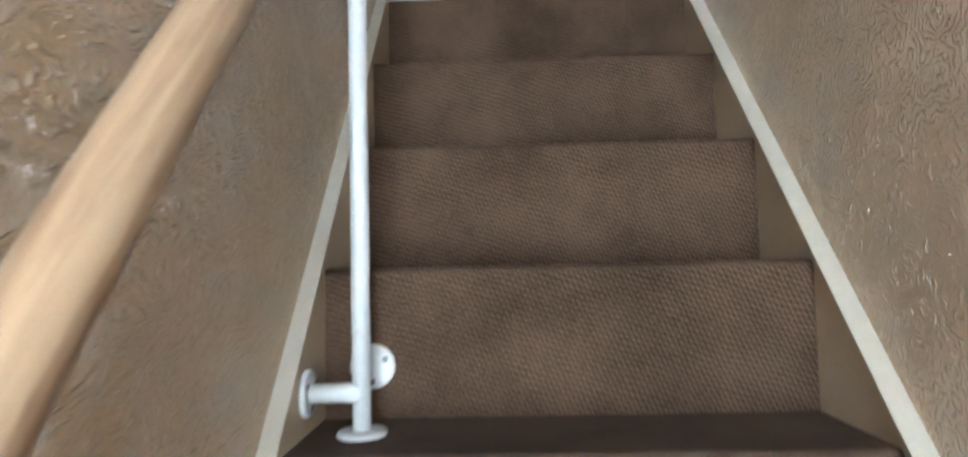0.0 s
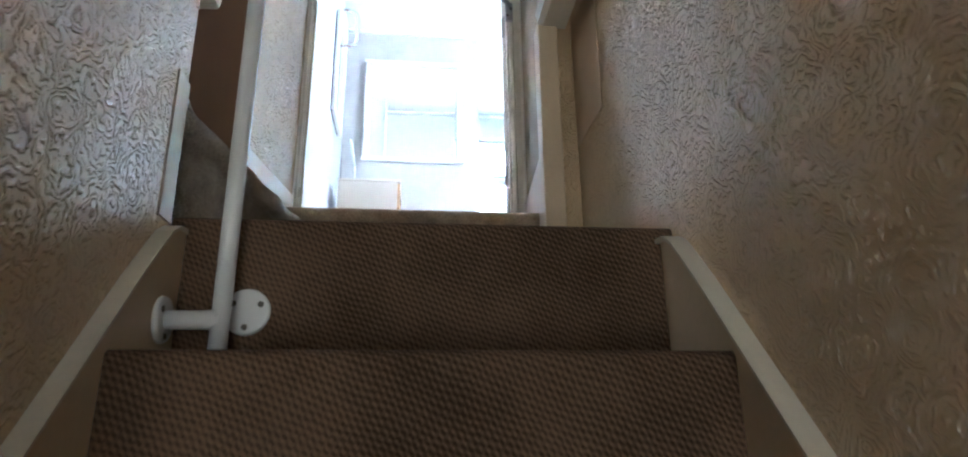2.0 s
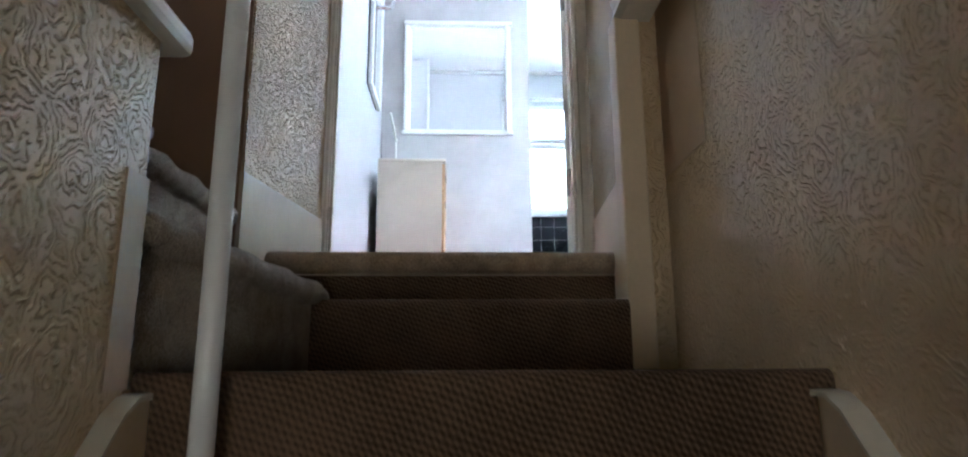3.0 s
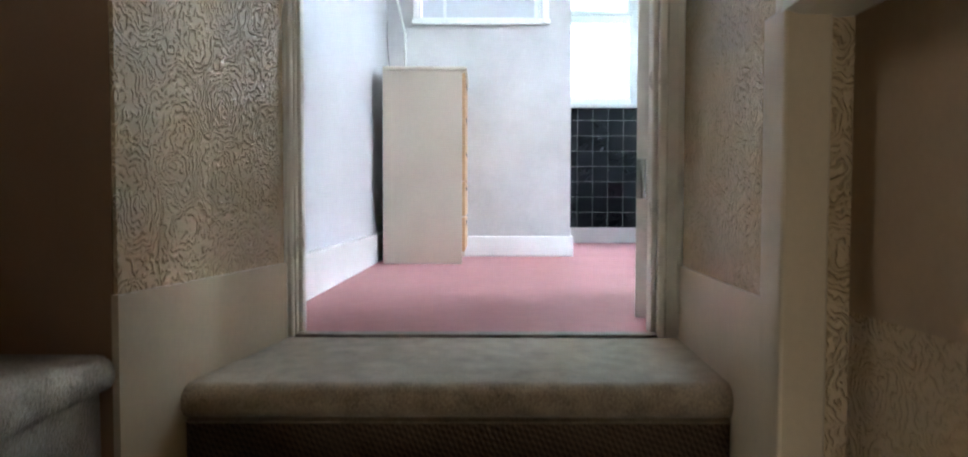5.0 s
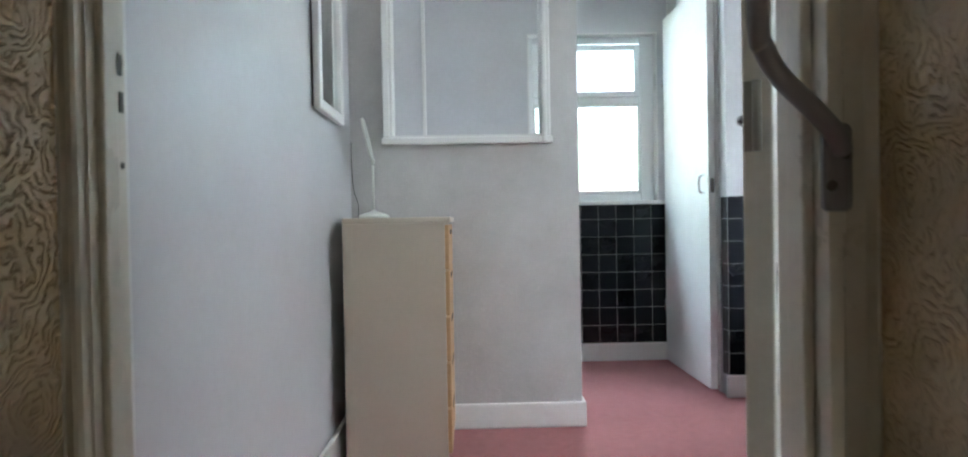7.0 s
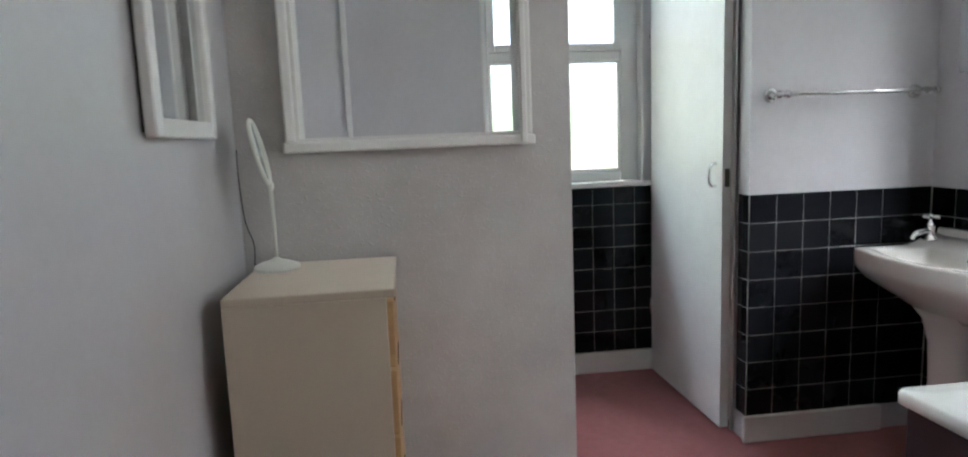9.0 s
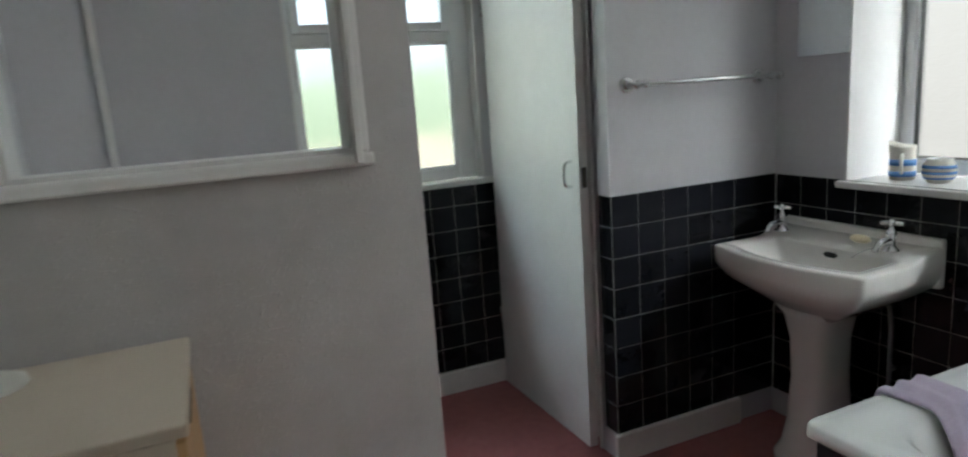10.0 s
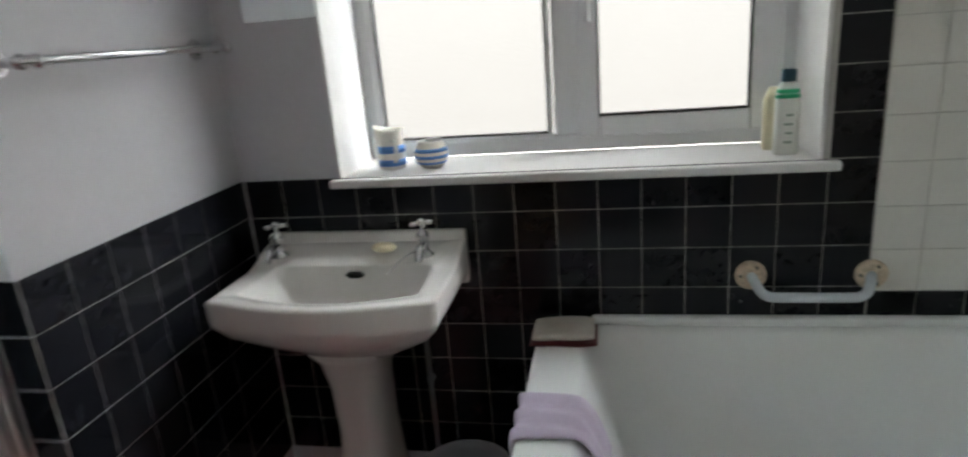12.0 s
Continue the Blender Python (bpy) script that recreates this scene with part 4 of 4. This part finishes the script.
def ring_of(outline, s, z, lift=0.0, cx=0.0):
    out = []
    for th in ths:
        r = basin_radius(th, outline) * s
        x, y = r * math.cos(th) + cx, r * math.sin(th)
        u = min(1, max(0, (x - 0.04) / 0.13))
        out.append((bcx + x, bcy + y, z + lift * u * u * (3 - 2 * u)))
    return out


bm = bmesh.new()
rings(bm, [ring_of(outer, 0.36, 0.55, cx=0.02), ring_of(outer, 0.5, 0.575, cx=0.02), ring_of(outer, 0.68, 0.61, cx=0.01), ring_of(outer, 0.87, 0.648), ring_of(outer, 0.965, 0.678), ring_of(outer, 0.99, 0.69), ring_of(outer, 0.995, 0.7), ring_of(outer, 1.0, 0.746, 0.03), ring_of(outer, 0.992, 0.752, 0.034), ring_of(outer, 0.965, 0.755, 0.036), ring_of(inner, 1.03, 0.753, 0.012), ring_of(inner, 1.0, 0.746, 0.008), ring_of(inner, 0.96, 0.715), ring_of(inner, 0.82, 0.67), ring_of(inner, 0.55, 0.64), ring_of(inner, 0.12, 0.628)])
sub("bowl", bm, CERAMIC, basin)
sub("upstand", boxes((1.47, 1.498, -0.252, 0.312, 0.66, 0.812), bevel=0.008), CERAMIC, basin)
bm = bmesh.new()


def ped(hy, hx, z, cx):
    return [(cx + hx * math.copysign(abs(math.cos(t)) ** 0.7, math.cos(t)), bcy + hy * math.copysign(abs(math.sin(t)) ** 0.7, math.sin(t)), z) for t in [2 * math.pi * i / 40 for i in range(40)]]


rings(bm, [ped(0.125, 0.125, 0.0, 1.335), ped(0.125, 0.125, 0.03, 1.335), ped(0.1, 0.11, 0.07, 1.335), ped(0.082, 0.1, 0.16, 1.335), ped(0.07, 0.092, 0.32, 1.335), ped(0.073, 0.095, 0.46, 1.33), ped(0.09, 0.11, 0.545, 1.325), ped(0.115, 0.125, 0.575, 1.32)])
sub("pedestal", bm, CERAMIC, basin)
bm = bmesh.new()
lathe(bm, [(0.024, 0), (0.024, 0.003), (0.015, 0.004), (0.013, 0.001)], bcx, bcy, 0.629, 20)
sub("waste", bm, CHROME, basin)
bm = bmesh.new()
tube(bm, [(1.346, -0.008, 0.7375), (1.346, 0.002, 0.7375), (1.346, 0.03, 0.7375), (1.346, 0.04, 0.7375)], [0.003, 0.009, 0.009, 0.003], 10)
sub("overflow_slot", bm, DARK, basin, "dark overflow slot")


def tap(x, y, name):
    bm = bmesh.new()
    z = 0.782
    lathe(bm, [(0.026, 0), (0.026, 0.004), (0.019, 0.009), (0.014, 0.018), (0.014, 0.045), (0.017, 0.05), (0.014, 0.058), (0.009, 0.064), (0.006, 0.076), (0.006, 0.083)], x, y, z, 20)
    t = sub(name, bm, CHROME, basin, "old-fashioned chrome pillar tap")
    bm = bmesh.new()
    tube(bm, arc([(x, y, z + 0.03), (x - 0.03, y - 0.003, z + 0.033), (x - 0.065, y - 0.006, z + 0.026), (x - 0.078, y - 0.007, z + 0.008)]), [0.011] * 12 + [0.009] * 7, 12)
    sub("spout", bm, CHROME, t)
    bm = bmesh.new()
    for an in (0.5, 0.5 + math.pi / 2):
        dx, dy = 0.03 * math.cos(an), 0.03 * math.sin(an)
        tube(bm, [(x - dx, y - dy, z + 0.083), (x - dx * 0.8, y - dy * 0.8, z + 0.083), (x, y, z + 0.085), (x + dx * 0.8, y + dy * 0.8, z + 0.083), (x + dx, y + dy, z + 0.083)], [0.004, 0.0065, 0.0055, 0.0065, 0.004], 10)
    lathe(bm, [(0.011, -0.006), (0.011, 0.006), (0.004, 0.011)], x, y, z + 0.085, 14)
    sub("cross_head", bm, CHROME, t)


tap(1.37, 0.228, "tap")
tap(1.367, -0.168, "tap")
soap = thing("soap_bar", "small worn cream bar of soap on the basin deck", "soap", at=(1.38, -0.06, 0.786))
bm = bmesh.new()
rings(bm, [[(1.388 + 0.018 * s * math.cos(t), -0.055 + 0.034 * s * math.sin(t), 0.785 + z) for t in [2 * math.pi * i / 20 for i in range(20)]] for s, z in ((0.6, 0), (0.95, 0.006), (1, 0.012), (0.85, 0.02), (0.4, 0.024))])
sub("bar", bm, SOAP, soap)
chain = thing("plug_chain", "short chrome plug chain lying in the basin", "chain", at=(1.33, -0.12, 0.75))
bm = bmesh.new()
for i in range(14):
    f = i / 13
    lathe(bm, [(0.001, -0.003), (0.0034, 0), (0.001, 0.003)], 1.372 - 0.06 * f + 0.006 * math.sin(f * 7), -0.145 + 0.06 * f, 0.788 - 0.035 * f * f, 8)
sub("beads", bm, CHROME, chain)

# bath
bath = thing("bath", "white enamelled bath with a black side panel", "bath", at=(1.11, -1.19, 0))
tx0, tx1, ty0, ty1, tz = 0.70, 1.497, -1.936, -0.435, 0.54


def bath_ring(i, z, corner=0.05, tilt=0.0):
    x0, x1, y0, y1 = tx0 + i[0], tx1 - i[1], ty0 + i[2], ty1 - i[3]
    r, out = corner, []
    for cx, cy, a0 in ((x1 - r, y1 - r, 0), (x0 + r, y1 - r, 90), (x0 + r, y0 + r, 180), (x1 - r, y0 + r, 270)):
        for k in range(9):
            a = radians(a0 + k * 90 / 8)
            out.append((cx + r * math.cos(a), cy + r * math.sin(a), z))
    return out


bm = bmesh.new()
rings(bm, [bath_ring((0.012, 0, 0, 0.012), 0.5, 0.02), bath_ring((0, 0, 0, 0), 0.505, 0.02), bath_ring((0, 0, 0, 0), tz - 0.008, 0.02), bath_ring((0.005, 0.004, 0.004, 0.005), tz, 0.02), bath_ring((0.085, 0.05, 0.08, 0.11), tz, 0.11), bath_ring((0.098, 0.06, 0.09, 0.125), tz - 0.012, 0.12), bath_ring((0.12, 0.08, 0.11, 0.17), tz - 0.12, 0.14), bath_ring((0.15, 0.11, 0.14, 0.27), tz - 0.33, 0.16), bath_ring((0.2, 0.16, 0.2, 0.36), tz - 0.4, 0.14), bath_ring((0.3, 0.26, 0.4, 0.55), tz - 0.41, 0.08)], cap_start=False)
sub("tub", bm, ACRYLIC, bath)
sub("wall_lip", boxes((1.468, 1.498, ty0, ty1 - 0.14, tz - 0.002, tz + 0.022), bevel=0.008), ACRYLIC, bath)
sub("side_panel", boxes((tx0 + 0.02, tx0 + 0.035, ty0, ty1 - 0.022, 0.0, 0.502)), BLACK_PANEL, bath, "black bath side panel")
sub("end_panel", boxes((tx0 + 0.035, tx1, ty1 - 0.037, ty1 - 0.022, 0.0, 0.502)), BLACK_PANEL, bath, "black bath end panel")


def draped(name, label, x, y0, y1, drop_in, drop_out, mat_, width):
    """A small cloth folded over the bath's end rim."""
    ob = thing(name, label, "cloth", at=(x, (y0 + y1) / 2, tz))
    bm = bmesh.new()
    path = arc([(0, ty1 + 0.008, tz - drop_out), (0, ty1 + 0.009, tz - 0.01), (0, ty1 - 0.004, tz + 0.008), (0, ty1 - 0.06, tz + 0.009), (0, ty1 - 0.115, tz + 0.006), (0, ty1 - 0.142, tz - 0.014), (0, ty1 - 0.165, tz - 0.06), (0, ty1 - 0.182, tz - drop_in)], 5)
    loops = []
    for i, p in enumerate(path):
        f = i / (len(path) - 1)
        row = []
        cols = 12
        for j in range(cols + 1):
            u = j / cols - 0.5
            row.append((x + u * width * (1 - 0.12 * f) + 0.012 * f, p.y + 0.004 * math.sin(u * 14 + f * 3), p.z + 0.004 + 0.004 * math.sin(u * 17 + f * 5)))
        low = [(a_, b_ - 0.002, c_ - 0.006) for a_, b_, c_ in row]
        loops.append(row + list(reversed(low)))
    rings(bm, loops)
    sub("cloth", bm, mat_, ob)
    return ob


draped("flannel", "lilac towelling flannel draped over the bath rim", 1.03, -0.5, -0.42, 0.12, 0.05, LILAC_CLOTH, 0.17)
ft = thing("folded_towel", "folded cream towel with a maroon edge on the bath corner", "towel", at=(1.36, -0.5, tz))
def folded(x0, x1, y0, y1, z0, z1, sag):
    """A soft folded layer with rounded edges and an uneven top."""
    bm = bmesh.new()
    loops = []
    for i in range(13):
        f = i / 12
        y = y0 + (y1 - y0) * f
        e = min(f, 1 - f) * 12
        t = (z1 - z0) / 2 * min(1, 0.55 + 0.3 * e)
        zc = (z0 + z1) / 2 + sag * math.sin(5.1 * f + 0.4)
        loop = []
        for k in range(20):
            a = 2 * math.pi * k / 20
            cx = math.copysign(abs(math.cos(a)) ** 0.35, math.cos(a))
            cz = math.copysign(abs(math.sin(a)) ** 0.7, math.sin(a))
            loop.append(((x0 + x1) / 2 + (x1 - x0) / 2 * cx * (1 + 0.02 * math.sin(9 * f)), y, max(z0, zc + t * cz + 0.002 * math.sin(4 * cx + 7 * f))))
        loops.append(loop)
    rings(bm, loops)
    return bm


sub("upper_fold", folded(1.345, 1.46, -0.585, -0.43, tz + 0.012, tz + 0.034, 0.003), CREAM_CLOTH, ft)
sub("hem", folded(1.337, 1.463, -0.592, -0.424, tz, tz + 0.015, 0.001), MAROON_CLOTH, ft, "maroon hem")

# waste bin
wb = thing("waste_bin", "grey plastic waste bin beside the bath", "bin", at=(1.17, -0.24, 0))
bm = bmesh.new()
lathe(bm, [(0.085, 0.004), (0.09, 0.0), (0.1, 0.15), (0.112, 0.285), (0.118, 0.292), (0.118, 0.3), (0.108, 0.3), (0.104, 0.28), (0.092, 0.15), (0.08, 0.012), (0.01, 0.01)], 1.17, -0.27, 0, 36)
sub("bucket", bm, BIN, wb)

# supply pipe behind the pedestal
pipe = thing("water_pipe", "thin dark grey water pipe rising behind the basin pedestal", "pipe", at=(1.478, -0.11, 0))
bm = bmesh.new()
tube(bm, [(1.478, -0.11, 0.0), (1.478, -0.11, 0.5), (1.47, -0.1, 0.6), (1.45, -0.08, 0.64)], 0.0075, 10)
sub("tube", bm, BIN, pipe)
bm = bmesh.new()
disc(bm, (1.496, -0.11, 0.36), (-1, 0, 0), 0.012, 0.018, 12)
sub("clip", bm, BIN, pipe)

# sill things
def banded_pot(name, label, x, y, z, prof, bands, handle, lip=False):
    ob = thing(name, label, "jug" if handle else "bowl", at=(x, y, z))
    bm = bmesh.new()
    lathe(bm, prof, x, y, z, 32)
    if lip:
        for v in bm.verts:
            if v.co.z > z + 0.095 and v.co.y > y:
                f = max(0, (v.co.y - y) / 0.035) ** 3
                v.co.z += 0.012 * f
                v.co.y += 0.008 * f
    body = sub("body", bm, CREAM_GLAZE, ob)
    for r0, r1, z0, z1 in bands:
        bm = bmesh.new()
        lathe(bm, [(r0 - 0.004, z0), (r0 + 0.0012, z0), (r1 + 0.0012, z1), (r1 - 0.004, z1)], x, y, z, 32)
        sub("band", bm, BLUE, ob, "blue glazed band")
    if handle:
        bm = bmesh.new()
        d = Vector((-0.86, -0.5, 0))
        tube(bm, arc([(x + d.x * 0.034, y + d.y * 0.034, z + 0.083), (x + d.x * 0.055, y + d.y * 0.055, z + 0.082), (x + d.x * 0.066, y + d.y * 0.066, z + 0.06), (x + d.x * 0.06, y + d.y * 0.06, z + 0.035), (x + d.x * 0.036, y + d.y * 0.036, z + 0.025)]), 0.0055, 10)
        sub("handle", bm, CREAM_GLAZE, ob)
    return ob


SZ = BZ0
banded_pot("milk_jug", "cream and blue banded pottery jug on the window sill", 1.61, -0.03, SZ, [(0.03, 0), (0.037, 0.003), (0.038, 0.03), (0.037, 0.07), (0.036, 0.1), (0.037, 0.11), (0.034, 0.112), (0.032, 0.1), (0.033, 0.02), (0.005, 0.012)], [(0.038, 0.038, 0.012, 0.03), (0.0378, 0.037, 0.048, 0.068)], True, True)
banded_pot("sugar_bowl", "squat cream and blue banded pottery bowl on the sill", 1.61, -0.145, SZ, [(0.026, 0), (0.03, 0.003), (0.042, 0.018), (0.046, 0.036), (0.043, 0.055), (0.036, 0.068), (0.036, 0.075), (0.033, 0.075), (0.034, 0.066), (0.04, 0.05), (0.04, 0.03), (0.005, 0.015)], [(0.0375, 0.0425, 0.012, 0.019), (0.0448, 0.046, 0.028, 0.037), (0.0455, 0.0425, 0.046, 0.056)], False)
sb = thing("shampoo_bottle", "white shampoo bottle with green label and dark cap", "bottle", at=(1.6, -1.04, SZ))


def bottle(sx, sy, x, y, rows):
    bm = bmesh.new()
    rings(bm, [[(x + sx * s * math.copysign(abs(math.cos(t)) ** 0.75, math.cos(t)), y + sy * s * math.copysign(abs(math.sin(t)) ** 0.75, math.sin(t)), SZ + z) for t in [2 * math.pi * i / 28 for i in range(28)]] for s, z in rows])
    return bm


sub("bottle_body", bottle(0.018, 0.029, 1.585, -1.06, ((0.9, 0), (1, 0.006), (1, 0.12), (0.95, 0.15), (0.7, 0.172), (0.45, 0.18))), BOTTLE, sb)
sub("cap", bottle(0.012, 0.017, 1.585, -1.06, ((1, 0.178), (1, 0.205), (0.85, 0.208))), TEAL, sb, "dark blue cap")
sub("label_top", bottle(0.0185, 0.0295, 1.585, -1.06, ((0.9, 0.138), (0.985, 0.14), (0.86, 0.16), (0.8, 0.161))), GREEN, sb, "green label band")
for i in range(4):
    sub("label_print", boxes((1.5664, 1.568, -1.07, -1.05 - 0.004 * (i % 2), SZ + 0.03 + 0.022 * i, SZ + 0.036 + 0.022 * i)), surface("grey_print", (0.3, 0.36, 0.3), 0.5), sb)
ob2 = thing("lotion_bottle", "clear bottle of amber lotion behind the shampoo", "bottle", at=(1.65, -1.06, SZ))
sub("bottle_body", bottle(0.016, 0.026, 1.655, -1.045, ((0.9, 0), (1, 0.005), (1, 0.13), (0.5, 0.16))), AMBER, ob2)

# grab bar over the bath
gb = thing("bath_grab_bar", "milky plastic grab bar on rusty round flanges", "grab bar", at=(XR, -1.11, 0.66))
bm = bmesh.new()
tube(bm, arc([(1.49, -0.972, 0.672), (1.468, -0.978, 0.662), (1.45, -0.99, 0.642), (1.444, -1.008, 0.632), (1.443, -1.04, 0.63), (1.443, -1.18, 0.63), (1.444, -1.212, 0.632), (1.45, -1.23, 0.642), (1.468, -1.242, 0.662), (1.49, -1.248, 0.672)]), 0.0125, 14)
sub("grip", bm, CLEAR_PLASTIC, gb)
for y in (-0.972, -1.248):
    bm = bmesh.new()
    disc(bm, (1.49, y, 0.672), (-1, 0, 0), 0.038, 0.008)
    sub("flange", bm, RUST, gb, "rust-spotted white flange")
    for i in range(3):
        bm = bmesh.new()
        disc(bm, (1.481, y + 0.025 * math.cos(i * 2.1), 0.672 + 0.025 * math.sin(i * 2.1)), (-1, 0, 0), 0.0045, 0.003, 8)
        sub("screw", bm, SCREW, gb)

# ---- wall tiles ----
TP = 0.1075


def tile_mesh(name, w, h, material):
    bm = bmesh.new()
    d = 0.0012
    prof = [(0, 0.0), (0, d * 0.6), (0.0015, d)]
    def rect(i, z):
        return [bm.verts.new((sx * (w / 2 - i), -z, sz * (h / 2 - i))) for sx, sz in ((-1, -1), (1, -1), (1, 1), (-1, 1))]
    loops = [rect(i, z) for i, z in prof]
    for a, b in zip(loops, loops[1:]):
        for i in range(4):
            bm.faces.new((a[i], a[(i + 1) % 4], b[(i + 1) % 4], b[i]))
    bm.faces.new(loops[-1])
    bmesh.ops.recalc_face_normals(bm, faces=bm.faces)
    me = bpy.data.meshes.new(name)
    bm.to_mesh(me)
    bm.free()
    me.materials.append(material)
    return me


GAP = 0.0021
FULL, FULL_WHITE = tile_mesh("tile", TP - GAP, TP - GAP, TILE), tile_mesh("tile", TP - GAP, TP - GAP, WHITE_TILE)
NARROW = tile_mesh("tile", 0.073, TP - GAP, TILE)
rnd = random.Random(4)


def lay(wall, mesh, place, turn_z):
    ob = new("tile", mesh)
    ob.parent = wall
    ob.matrix_local = pose(*place, rnd.uniform(-0.2, 0.2), rnd.uniform(-0.2, 0.2), turn_z + rnd.uniform(-0.2, 0.2))


Z0 = 0.108
tn = structure("tiling_north", boxes((-0.6, 0.737, YW - 0.004, YW, 0.1, Z0 + 8 * TP)), GROUT, "black glazed wall tiles with pale grout under the garden window", "tiles")
for c in range(12):
    for r in range(8):
        lay(tn, FULL, (0.735 - (c + 0.5) * TP, YW - 0.004, Z0 + (r + 0.5) * TP), 0)
te = structure("tiling_end", boxes((0.757, XR, YE - 0.004, YE, 0.1, Z0 + 7.9 * TP)), GROUT, "black glazed wall tiles with pale grout beside the basin", "tiles")
for c in range(7):
    for r in range(8):
        lay(te, FULL, (0.758 + (c + 0.5) * TP - (0.012 if c == 6 else 0), YE - 0.004, Z0 - 0.006 + (r + 0.5) * TP), 0)
for r in range(8):
    lay(te, NARROW, (0.757, 0.4145, Z0 - 0.006 + (r + 0.5) * TP), -90)
tw = structure("tiling_east", boxes((XR - 0.004, XR, -1.245, YE - 0.008, 0.1, Z0 + 7.9 * TP - 0.004), (XR - 0.004, XR, -1.245, BY0 - 0.004, Z0 + 7.9 * TP, CEIL)), GROUT, "black glazed wall tiles with pale grout behind the basin and bath", "tiles")
for c in range(15):
    y = -1.2445 + (c + 0.5) * TP
    for r in range(8):
        lay(tw, FULL, (XR - 0.004, y, Z0 - 0.008 + (r + 0.5) * TP), -90)
for r in range(8, 20):
    z = Z0 - 0.008 + (r + 0.5) * TP
    if z < CEIL - 0.05:
        lay(tw, FULL, (XR - 0.004, -1.2445 + 0.5 * TP, z), -90)
wt = structure("tiling_white", boxes((XR - 0.004, XR, -1.93, -1.246, 0.1, CEIL)), GROUT, "white glazed wall tiles above one black row by the bath", "tiles")
for c in range(6):
    y = -1.2475 - (c + 0.5) * TP
    for r in range(4, 19):
        lay(wt, FULL if r < 5 else FULL_WHITE, (XR - 0.004, y, Z0 - 0.02 + (r + 0.5) * TP), -90)
